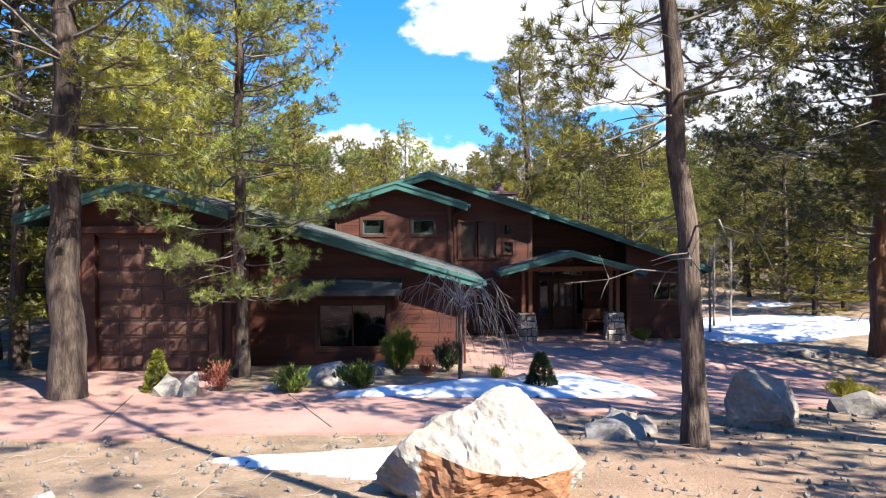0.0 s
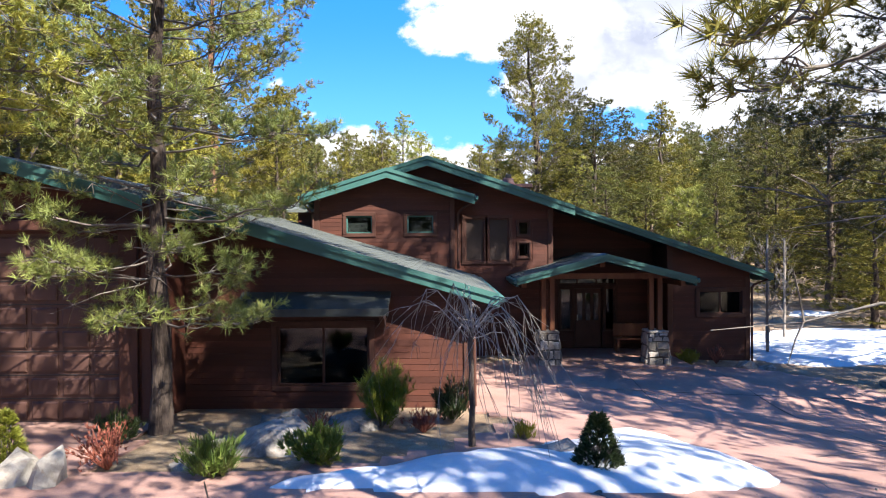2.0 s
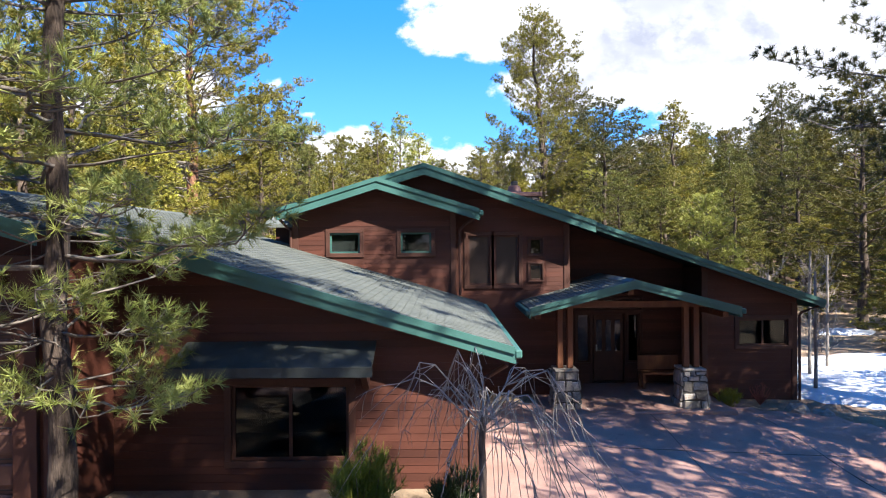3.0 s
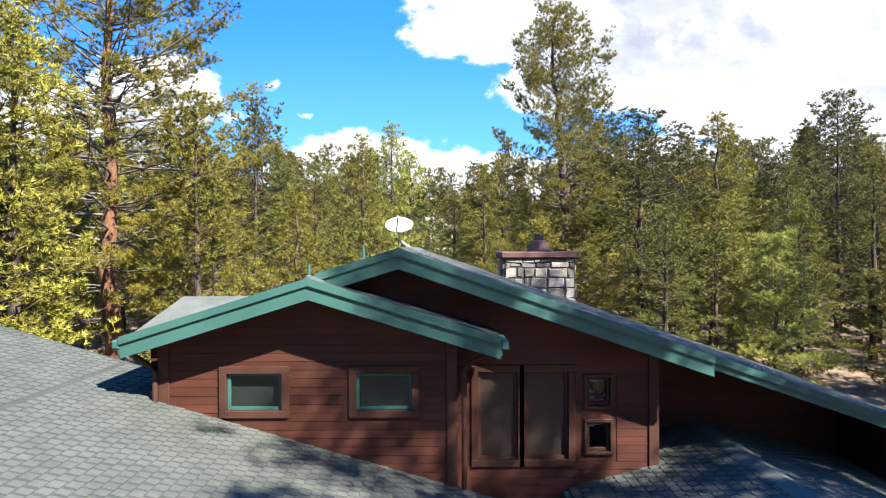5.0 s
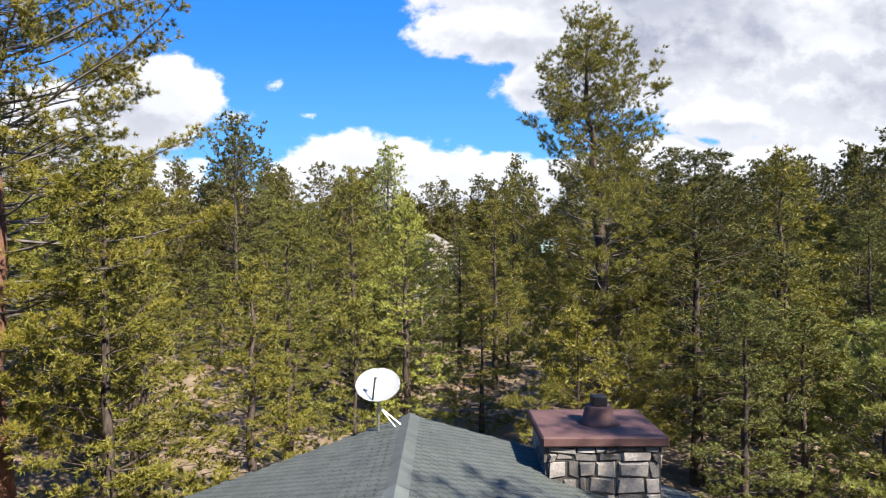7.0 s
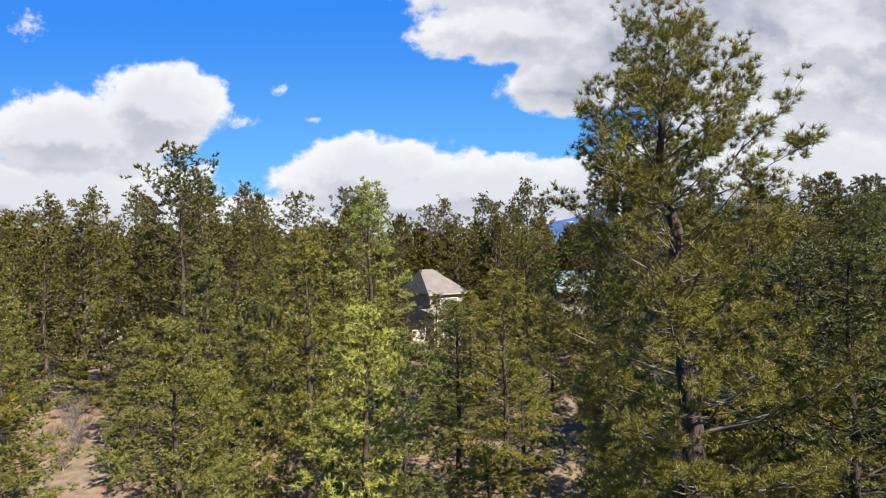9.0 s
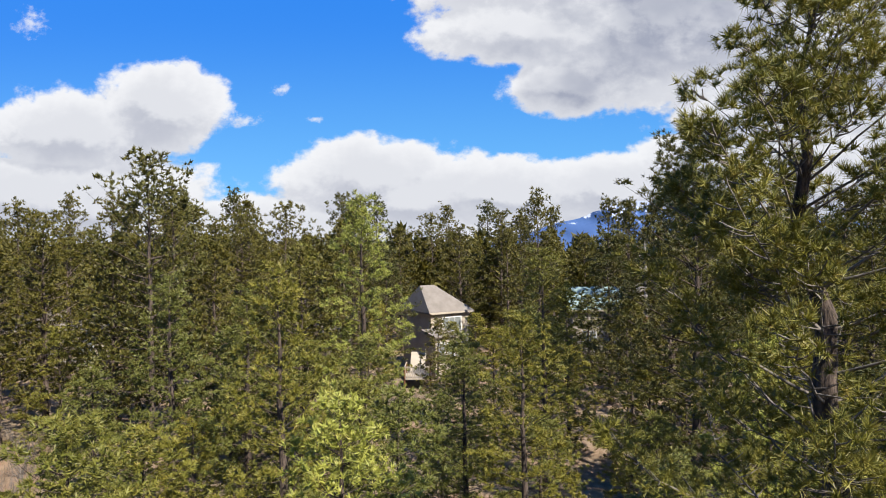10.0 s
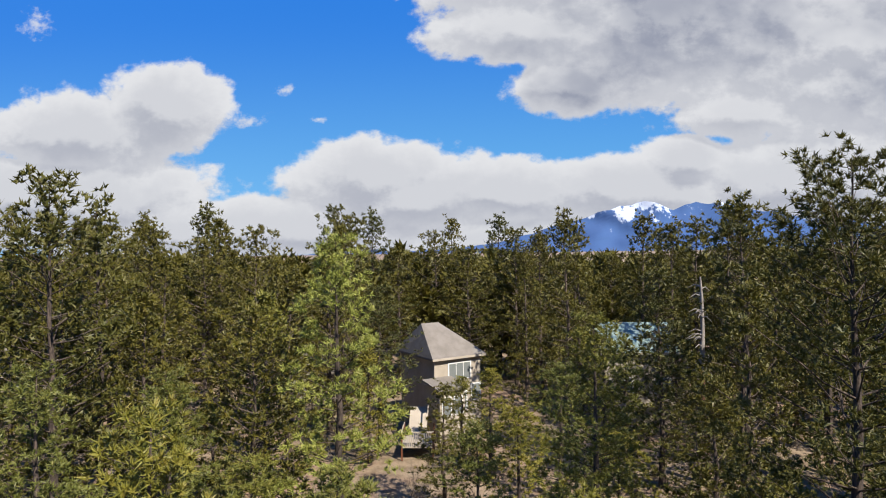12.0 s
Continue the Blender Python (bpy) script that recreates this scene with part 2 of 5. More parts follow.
def ground_mat():
    """Forest floor: needles and bare reddish earth, with dry grass farther off."""
    def build(g):
        co = g.add("ShaderNodeTexCoord").outputs["Object"]
        big, mid, fine = g.noise(co, 0.16, 5.0, 0.6), g.noise(co, 1.3, 6.0, 0.65), g.noise(co, 26.0, 4.0, 0.7)
        col = g.mix(g.ramp(mid, 0.38, 0.62), (0.135, 0.0907, 0.0525), (0.2386, 0.1721, 0.1087))
        col = g.mix(g.math("MULTIPLY", g.ramp(big, 0.45, 0.62), 0.6), col, (0.243, 0.1428, 0.09))
        col = g.mix(g.ramp(fine, 0.56, 0.70), col, (0.315, 0.2479, 0.165))
        col = g.mix(g.ramp(g.noise(co, 48.0, 2.0), 0.62, 0.7), col, (0.054, 0.0379, 0.0263))
        bsdf = g.add("ShaderNodeBsdfPrincipled", Roughness=0.95)
        g.put(bsdf.inputs["Base Color"], col)
        b = g.add("ShaderNodeBump", Strength=0.7, Distance=0.04, Height=g.math("ADD", fine, mid))
        g.put(bsdf.inputs["Normal"], b.outputs[0])
        return bsdf.outputs[0]
    return material("forest_floor", build)


def mountain_mat():
    def build(g):
        geo = g.add("ShaderNodeNewGeometry")
        pos = geo.outputs["Position"]
        x, _, z = g.add("ShaderNodeSeparateXYZ", Vector=pos).outputs
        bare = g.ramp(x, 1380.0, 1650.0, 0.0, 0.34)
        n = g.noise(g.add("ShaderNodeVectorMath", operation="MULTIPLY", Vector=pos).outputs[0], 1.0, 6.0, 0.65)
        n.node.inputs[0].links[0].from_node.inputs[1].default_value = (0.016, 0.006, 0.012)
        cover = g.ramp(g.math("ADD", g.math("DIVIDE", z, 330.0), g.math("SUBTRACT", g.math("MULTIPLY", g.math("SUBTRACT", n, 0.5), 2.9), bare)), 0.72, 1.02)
        # slopes are deep blue: the haze of distance is put into the colour
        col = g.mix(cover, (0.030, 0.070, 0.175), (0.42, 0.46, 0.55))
        bsdf = g.add("ShaderNodeBsdfPrincipled", Roughness=1.0)
        g.put(bsdf.inputs["Base Color"], col)
        return bsdf.outputs[0]
    return material("far_mountain", build)


GROUND = ground_mat()
MOUNTAIN = mountain_mat()


# ---- mesh helpers ----
def mesh_from(name, verts, faces, mat, smooth=False):
    me = bpy.data.meshes.new(name)
    me.from_pydata(verts, [], faces)
    me.materials.append(mat)
    if smooth:
        me.shade_smooth()
    return me


def part(name, bm, mat, parent=None, label="", smooth=False):
    """Links a bmesh as ONE mesh object under a thing or a part."""
    me = bpy.data.meshes.new(name)
    bmesh.ops.recalc_face_normals(bm, faces=bm.faces)
    bm.to_mesh(me)
    bm.free()
    me.materials.append(mat)
    if smooth:
        me.shade_smooth()
    ob = new(name, me)
    if parent:
        ob.parent = parent
    if label:
        tagged(ob, label)
    return ob


def thing(name, at, label, category, group="", kind=""):
    ob = new(name)
    ob.location = at
    ob.empty_display_size = 0.2
    return tagged(ob, label, category, group, kind)


def box(bm, x0, x1, y0, y1, z0, z1, bevel=0.0):
    r = bmesh.ops.create_cube(bm, size=1.0, matrix=Matrix.LocRotScale(((x0 + x1) / 2, (y0 + y1) / 2, (z0 + z1) / 2), None, (abs(x1 - x0), abs(y1 - y0), abs(z1 - z0))))
    if bevel:
        edges = list({e for v in r["verts"] for e in v.link_edges})
        bmesh.ops.bevel(bm, geom=edges, offset=bevel, segments=1, affect="EDGES", profile=0.5)
    return bm


def boxed(*a, bevel=0.0):
    return box(bmesh.new(), *a, bevel=bevel)


def prism(bm, pts, push):
    """A polygon pushed along a vector into a solid."""
    push = Vector(push)
    a = [bm.verts.new(p) for p in pts]
    b = [bm.verts.new(Vector(p) + push) for p in pts]
    n = len(pts)
    bm.faces.new(a)
    bm.faces.new(b[::-1])
    for i in range(n):
        bm.faces.new((a[i], b[i], b[(i + 1) % n], a[(i + 1) % n]))
    return bm


def prismed(pts, push):
    return prism(bmesh.new(), pts, push)


def tube(bm, pts, radii, sides=8):
    """A tapered tube along points."""
    rings = []
    for i, p in enumerate(pts):
        p = Vector(p)
        d = (Vector(pts[min(i + 1, len(pts) - 1)]) - Vector(pts[max(i - 1, 0)])).normalized()
        u = d.orthogonal().normalized() if abs(d.z) < 0.9 else Vector((1, 0, 0)) - d * d.x
        u.normalize()
        w = d.cross(u)
        rings.append([bm.verts.new(p + (u * math.cos(k * math.tau / sides) + w * math.sin(k * math.tau / sides)) * radii[i]) for k in range(sides)])
    for a, b in zip(rings, rings[1:]):
        for k in range(sides):
            bm.faces.new((a[k], a[(k + 1) % sides], b[(k + 1) % sides], b[k]))
    bm.faces.new(rings[0][::-1])
    bm.faces.new(rings[-1])
    return bm


# ---- the ground ----
PROFILE = [(-400, 6.0), (-40, 3.2), (0, 1.85), (5, 1.33), (8.3, 0.90), (10, 0.76), (13, 0.52), (15, 0.38), (18, 0.12), (22, 0.0), (34, -0.1), (50, 0.5), (87, 3.0), (160, 2.2), (300, -1.5), (4000, -8.0)]


def smooth(a, b, x):
    t = min(1.0, max(0.0, (x - a) / (b - a)))
    return t * t * (3 - 2 * t)


def land(x, y):
    """The height of the ground."""
    z = float(np.interp(y, [p[0] for p in PROFILE], [p[1] for p in PROFILE]))
    z -= 0.075 * min(max(x - 1.0, 0.0), 9.0) * smooth(9, 15, y) * (1 - 0.65 * smooth(17.5, 21.5, y))
    z += 0.10 * smooth(-5, -9, x) * smooth(16, 12, y)
    far = smooth(3.5, 10, math.hypot(x / 1.0, (y - 16) / 1.6) - 9.0)
    return z + far * (0.35 * noise.noise((x * 0.09, y * 0.09, 0.3)) + 0.06 * noise.noise((x * 0.6, y * 0.6, 4.0)))


def make_ground():
    xs = sorted({round(v, 2) for v in np.concatenate([np.arange(-24, 24.1, 0.6), np.geomspace(25, 4200, 34), -np.geomspace(25, 4200, 34)])})
    ys = sorted({round(v, 2) for v in np.concatenate([np.arange(-10, 40.1, 0.6), np.geomspace(42, 4300, 44), -np.geomspace(11, 600, 18)])})
    verts = [(x, y, land(x, y)) for y in ys for x in xs]
    w = len(xs)
    faces = [(j * w + i, j * w + i + 1, (j + 1) * w + i + 1, (j + 1) * w + i) for j in range(len(ys) - 1) for i in range(w - 1)]
    tagged(new("ground", mesh_from("ground", verts, faces, GROUND, True)), "forest floor of brown pine needles and reddish earth", "ground", kind="structure")


def sheet(name, outline, lift, mat, step=0.35, dome=0.0):
    """A skin that lies on the ground inside an outline, with a rim that goes into it."""
    bm = bmesh.new()
    lo_x, hi_x = min(p[0] for p in outline), max(p[0] for p in outline)
    lo_y, hi_y = min(p[1] for p in outline), max(p[1] for p in outline)

    def rim(x, y):
        best, inside = 1e9, False
        for (ax, ay), (bx, by) in zip(outline, outline[1:] + outline[:1]):
            t = max(0, min(1, ((x - ax) * (bx - ax) + (y - ay) * (by - ay)) / ((bx - ax) ** 2 + (by - ay) ** 2)))
            best = min(best, math.hypot(x - ax - t * (bx - ax), y - ay - t * (by - ay)))
            if (ay > y) != (by > y) and x < (bx - ax) * (y - ay) / (by - ay) + ax:
                inside = not inside
        return best if inside else -best
    made = {}
    nx, ny = int((hi_x - lo_x + 1) / step), int((hi_y - lo_y + 1) / step)
    for j in range(ny + 1):
        for i in range(nx + 1):
            x, y = lo_x - 0.5 + i * step, lo_y - 0.5 + j * step
            d = rim(x, y) + (0.16 * noise.noise((x * 2.1, y * 2.1, 7.0)) if dome else 0.0)
            if d < -step * 1.5:
                continue
            h = lift if not dome else lift + dome * smooth(0, 0.7, d) * (0.8 + 0.5 * noise.noise((x * 0.9, y * 0.9, 2.0))) + 0.03 * smooth(0, 0.1, d)
            made[i, j] = bm.verts.new((x, y, land(x, y) + (h if d > 0 else -0.12 if dome else h)))
    for (i, j) in list(made):
        q = [made.get(k) for k in ((i, j), (i + 1, j), (i + 1, j + 1), (i, j + 1))]
        if all(q):
            bm.faces.new(q)
    if not dome:
        r = bmesh.ops.extrude_face_region(bm, geom=list(bm.faces))
        for v in r["geom"]:
            if isinstance(v, bmesh.types.BMVert):
                v.co.z -= 0.15
    return part(name, bm, mat, smooth=bool(dome))


make_ground()

# ---- the house ----
RIDGE_G, TOP_G, SLOPE_G = -7.6, 5.17, 0.293      # the garage roof
RIDGE_M, TOP_M, SLOPE_M = -0.5, 6.40, 0.345       # the main roof
RIDGE_B, TOP_B, SLOPE_B = -1.74, 5.985, 0.311      # the upper gable
RIDGE_P, TOP_P, SLOPE_P = 4.72, 3.30, 0.26        # the porch


def gz(x):
    return TOP_G - SLOPE_G * abs(x - RIDGE_G)


def mz(x):
    return TOP_M - (SLOPE_M if x > RIDGE_M else 0.308) * abs(x - RIDGE_M)


def bz(x):
    return TOP_B - (SLOPE_B if x > RIDGE_B else 0.308) * abs(x - RIDGE_B)


def pz(x):
    return TOP_P - SLOPE_P * abs(x - RIDGE_P)


house = thing("house", (0, 22, 0), "dark brown timber house with green fascias and grey shingle roofs", "house")
house.matrix_world = Matrix.Translation((0, 22, 0))


def hp(name, bm, mat, parent=None, label="", smooth=False):
    """A part of the house, built in world places."""
    base = parent or house
    bmesh.ops.translate(bm, verts=bm.verts, vec=(0, -22, 0))
    return part(name, bm, mat, base, label, smooth)


def slab(x0, x1, y0, y1, f, thick=0.10, y1b=None):
    """A roof slope between x0 and x1 along y, as high as f says; y1b: its far end at x1."""
    y1b = y1 if y1b is None else y1b
    pts = [(x0, y0, f(x0)), (x1, y0, f(x1)), (x1, y1b, f(x1)), (x0, y1, f(x0))]
    return prismed(pts, (0, 0, -thick))


def rake(x0, x1, y, f, drop=0.30, thick=0.06, lift=0.0):
    """A fascia board along the front of a roof slope, with its moulded upper strip."""
    bm = prismed([(x0, y, f(x0) + lift), (x1, y, f(x1) + lift), (x1, y, f(x1) - drop), (x0, y, f(x0) - drop)], (0, -thick, 0))
    return prism(bm, [(x0, y - thick, f(x0) + lift + 0.02), (x1, y - thick, f(x1) + lift + 0.02), (x1, y - thick, f(x1) - 0.09), (x0, y - thick, f(x0) - 0.09)], (0, -0.035, 0))


def wall(x0, x1, y, z0, f, thick=0.2, holes=()):
    """A wall that faces the drive, up to the line f, with openings (x0, x1, z0, z1) cut right through."""
    bm = bmesh.new()
    xs = sorted({x0, x1, *[v for h in holes for v in h[:2]], *[r for r in (RIDGE_G, RIDGE_M, RIDGE_B, RIDGE_P) if x0 < r < x1]})
    for a, b in zip(xs, xs[1:]):
        cut = [h for h in holes if h[0] <= a and h[1] >= b]
        z = z0
        for h in sorted(cut, key=lambda h: h[2]):
            prism(bm, [(a, y, z), (b, y, z), (b, y, h[2]), (a, y, h[2])], (0, thick, 0))
            z = h[3]
        prism(bm, [(a, y, z), (b, y, z), (b, y, f(b)), (a, y, f(a))], (0, thick, 0))
    bmesh.ops.remove_doubles(bm, verts=bm.verts, dist=0.0005)
    return bm


# openings: x0, x1, z0, z1
RV = (-8.72, -5.87, 0.42, 3.86)
WING_WIN = (-3.45, -1.55, 0.72, 1.95)
WIN_A, WIN_B = (-3.08, -2.26, 4.0, 4.55), (-1.15, -0.32, 4.0, 4.55)
TALL_L, TALL_R = (0.70, 1.32, 3.08, 4.46), (1.46, 2.12, 3.08, 4.46)
SLIM_UP, SLIM_DOWN = (2.42, 2.78, 3.92, 4.37), (2.42, 2.78, 3.2, 3.66)
DOOR = (4.55, 5.5, 0.0, 2.08)
SIDE_L, SIDE_R = (4.05, 4.45, 0.6, 2.08), (5.6, 5.95, 0.6, 2.08)
TRANSOM = (4.0, 6.0, 2.2, 2.55)
EAST_WIN = (8.35, 9.75, 1.3, 2.05)

hp("wall", wall(-9.9, -5.35, 14.98, 0.2, lambda x: gz(x) - 0.12, holes=[RV]), SIDING)
hp("wall", boxed(-9.9, -9.7, 15.18, 24.4, 0.2, gz(-9.8) - 0.12), SIDING)
hp("wall", prismed([(-5.55, 15.18, 0.2), (-5.55, 16.5, 0.2), (-5.55, 16.5, gz(-5.45) - 0.12), (-5.55, 15.18, gz(-5.45) - 0.12)], (0.2, 0, 0)), SIDING)
hp("wall", wall(-5.55, 0.55, 16.52, 0.1, lambda x: gz(x) - 0.12, holes=[WING_WIN]), SIDING)
hp("wall", boxed(0.35, 0.55, 16.72, 23.2, 0.0, gz(0.5) - 0.13), SIDING)
hp("wall", wall(-9.9, -4.2, 24.2, 0.2, lambda x: gz(x) - 0.12), SIDING)
hp("wall", wall(-4.05, 0.35, 23.25, 2.0, lambda x: bz(x) - 0.12, holes=[WIN_A, WIN_B]), SIDING)
hp("wall", boxed(-4.05, -3.85, 23.45, 30.6, 0.0, 5.0), SIDING)
hp("wall", wall(0.35, 3.55, 23.75, 0.0, lambda x: mz(x) - 0.12, holes=[TALL_L, TALL_R, SLIM_UP, SLIM_DOWN]), SIDING)
GABLE_WALL = hp("wall", prismed([(RIDGE_B, 23.6, bz(RIDGE_B) - 0.2), (0.36, 23.6, bz(0.36) - 0.2), (0.36, 23.6, mz(0.36) - 0.12), (RIDGE_M, 23.6, TOP_M - 0.12), (RIDGE_B, 23.6, mz(RIDGE_B) - 0.11)], (0, 0.12, 0)), SIDING)
hp("wall", boxed(3.35, 3.55, 23.95, 25.4, 0.0, mz(3.5) - 0.14), SIDING)
hp("wall", wall(3.55, 7.3, 25.2, -0.1, lambda x: mz(x) - 0.12, holes=[DOOR, SIDE_L, SIDE_R, TRANSOM]), SIDING)
hp("wall", boxed(7.3, 7.5, 24.1, 25.2, -0.4, mz(7.5) - 0.14), SIDING)
hp("wall", wall(7.3, 10.0, 23.9, -0.5, lambda x: mz(x) - 0.12, holes=[EAST_WIN]), SIDING)
hp("wall", boxed(9.8, 10.0, 24.1, 30.6, -0.5, mz(9.9) - 0.14), SIDING)
hp("wall", wall(-4.05, 10.0, 30.6, -0.5, lambda x: mz(x) - 0.14), SIDING)
hp("wall", boxed(-5.0, -4.05, 24.9, 27.8, -0.3, 4.86), SIDING)
hp("inner_floor", boxed(-3.8, 9.7, 25.6, 30.5, -0.1, 0.02), ROOM)
hp("inner_floor", boxed(-9.6, 0.3, 17.0, 25.6, 0.05, 0.12), ROOM)
hp("inner_wall", boxed(-3.8, 9.7, 28.0, 28.1, 0.02, 2.7), ROOM)
hp("inner_wall", boxed(-5.3, 0.3, 20.0, 20.1, 0.12, 2.6), ROOM)
hp("inner_wall", boxed(-3.8, 3.3, 26.5, 26.6, 2.7, 5.0), ROOM)

# roof slopes
hp("roof", slab(-10.35, RIDGE_G, 14.45, 24.6, gz), SHINGLE_DARK)
hp("roof", slab(RIDGE_G, -5.2, 14.45, 24.6, gz), SHINGLE_DARK)
hp("roof", slab(-5.2, -4.05, 15.95, 24.6, gz), SHINGLE_DARK)
hp("roof", slab(-4.05, 1.08, 15.95, 23.25, gz), SHINGLE_DARK)
hp("roof", slab(-4.37, RIDGE_B, 22.72, 24.6, bz), SHINGLE_DARK)
hp("roof", slab(RIDGE_B, 0.96, 22.72, 25.2, bz), SHINGLE_DARK)
hp("roof", slab(-4.66, RIDGE_M, 24.6, 31.0, mz, y1b=31.9), SHINGLE_DARK)
hp("roof", slab(RIDGE_B, RIDGE_M, 23.1, 24.6, mz), SHINGLE_DARK)
hp("roof", slab(RIDGE_M, 4.12, 23.1, 31.9, mz, y1b=33.0), SHINGLE_DARK)
hp("roof", slab(4.12, 10.45, 23.35, 33.0, mz, y1b=33.0), SHINGLE_DARK)
hp("roof", slab(2.12, RIDGE_P, 21.6, 25.2, pz), SHINGLE_DARK)
hp("roof", slab(RIDGE_P, 7.3, 21.6, 25.2, pz), SHINGLE_DARK)
hp("roof", prismed([(-5.35, 24.7, 4.86), (-3.6, 24.7, 4.86), (-3.6, 26.4, 5.46), (-5.05, 26.4, 5.46)], (0, 0, -0.1)), SHINGLE)
hp("roof", prismed([(-5.35, 28.1, 4.86), (-3.6, 28.1, 4.86), (-3.6, 26.4, 5.46), (-5.05, 26.4, 5.46)], (0, 0, -0.1)), SHINGLE)

# fascias
for x0, x1, y, f in ((-10.35, RIDGE_G, 14.45, gz), (RIDGE_G, -5.2, 14.45, gz), (-5.2, 1.08, 15.95, gz), (-4.37, RIDGE_B, 22.72, bz), (RIDGE_B, 0.96, 22.72, bz),
                     (RIDGE_B + 0.02, RIDGE_M, 23.1, mz), (RIDGE_M, 4.12, 23.1, mz), (4.12, 10.45, 23.35, mz), (2.12, RIDGE_P, 21.6, pz), (RIDGE_P, 7.3, 21.6, pz)):
    hp("fascia", rake(x0, x1, y, f, 0.2 if f is pz or y == 23.35 else 0.24 if f is gz else 0.29), GREEN)
for x, y0, y1, z in ((1.08, 15.95, 23.25, gz(1.08)), (-10.35, 14.45, 24.6, gz(-10.35)), (0.96, 22.72, 23.3, bz(0.96)), (-4.37, 22.72, 24.4, bz(-4.37)),
                     (10.45, 23.5, 32.9, mz(10.45)), (-4.66, 28.2, 30.9, mz(-4.66)), (2.12, 21.6, 23.7, pz(2.12)), (7.3, 21.6, 25.2, pz(7.3))):
    s = 1 if x in (1.08, 0.96, 10.45, 7.3) else -1
    bm = boxed(x, x + 0.11 * s, y0 - 0.08, y1, z - 0.16, z - 0.03, bevel=0.02)
    box(bm, x - 0.03 * s, x + 0.02 * s, y0 - 0.05, y1, z - 0.24, z - 0.02)
    hp("gutter", bm, GREEN)

# chimney
hp("chimney", boxed(1.9, 3.82, 30.95, 32.5, -0.3, 6.12), MORTAR)
hp("chimney_cap", boxed(1.78, 3.94, 30.83, 32.62, 6.12, 6.3, bevel=0.03), CAPSTONE)
bm = bmesh.new()
tube(bm, [(2.95, 31.7, 6.28), (2.95, 31.7, 6.36), (2.95, 31.7, 6.58), (2.95, 31.7, 6.62)], [0.42, 0.30, 0.24, 0.23], 14)
hp("chimney_pot", bm, CAPSTONE, smooth=True)
hp("flue_hood", boxed(2.82, 3.08, 31.57, 31.83, 6.62, 6.80, bevel=0.015), BLACK)

# pillars and posts
for x in (3.16, 6.44):
    z = land(x, 22.5)
    bm = prismed([(x - 0.36, 22.2, -0.3), (x + 0.36, 22.2, -0.3), (x + 0.36, 22.92, -0.3), (x - 0.36, 22.92, -0.3)], (0, 0, 1.22))
    for v in bm.verts:
        if v.co.z > 0:
            v.co.x, v.co.y = x + (v.co.x - x) * 0.77, 22.56 + (v.co.y - 22.56) * 0.77
    hp("pillar", bm, MORTAR)
    hp("pillar_cap", boxed(x - 0.31, x + 0.31, 22.25, 22.87, 0.92, 0.98, bevel=0.015), STONE)
    for dx in (-0.13, 0.13):
        hp("post", boxed(x + dx - 0.075, x + dx + 0.075, 22.46, 22.62, 0.98, 2.72, bevel=0.012), TIMBER)
hp("beam", boxed(2.4, 7.05, 22.45, 22.65, 2.55, 2.72), TIMBER)


# ---- trees ----
def tufts(centres, ways, count, length, width, rng, spread=0.95, jitter=0.12):
    """Needles as thin blades that fan out from the twig ends."""
    n = len(centres)
    c = np.repeat(np.asarray(centres, float), count, 0)
    d = np.repeat(np.asarray(ways, float), count, 0)
    d = d + rng.normal(0, spread, (n * count, 3))
    d /= np.linalg.norm(d, axis=1)[:, None] + 1e-9
    c = c + rng.normal(0, length * jitter, (n * count, 3)) * 0.5
    side = np.cross(d, rng.normal(0, 1, (n * count, 3)))
    side /= np.linalg.norm(side, axis=1)[:, None] + 1e-9
    ln = length * rng.uniform(0.65, 1.15, (n * count, 1))
    v = np.stack([c - side * width * 0.5, c + side * width * 0.5, c + d * ln], 1).reshape(-1, 3)
    return v


def tri_mesh(name, v, mat):
    me = bpy.data.meshes.new(name)
    k = len(v) // 3
    me.vertices.add(len(v))
    me.vertices.foreach_set("co", v.astype(np.float32).ravel())
    me.loops.add(3 * k)
    me.loops.foreach_set("vertex_index", np.arange(3 * k, dtype=np.int32))
    me.polygons.add(k)
    me.polygons.foreach_set("loop_start", np.arange(0, 3 * k, 3, dtype=np.int32))
    me.materials.append(mat)
    me.update()
    return me


def limb_mesh(name, limbs, mat, sides=4):
    """Tapered limbs: each a row of points and radii."""
    verts, faces = [], []
    for pts, rad in limbs:
        base = len(verts)
        for i, p in enumerate(pts):
            d = pts[min(i + 1, len(pts) - 1)] - pts[max(i - 1, 0)]
            d = d / (np.linalg.norm(d) + 1e-9)
            u = np.cross(d, (0.31, 0.2, 0.93) if abs(d[2]) < 0.8 else (1, 0, 0))
            u /= np.linalg.norm(u) + 1e-9
            w = np.cross(d, u)
            for k in range(sides):
                a = math.tau * k / sides
                verts.append(tuple(p + (u * math.cos(a) + w * math.sin(a)) * rad[i]))
        for i in range(len(pts) - 1):
            for k in range(sides):
                a, b = base + i * sides + k, base + i * sides + (k + 1) % sides
                faces.append((a, b, b + sides, a + sides))
    return mesh_from(name, verts, faces, mat, True)


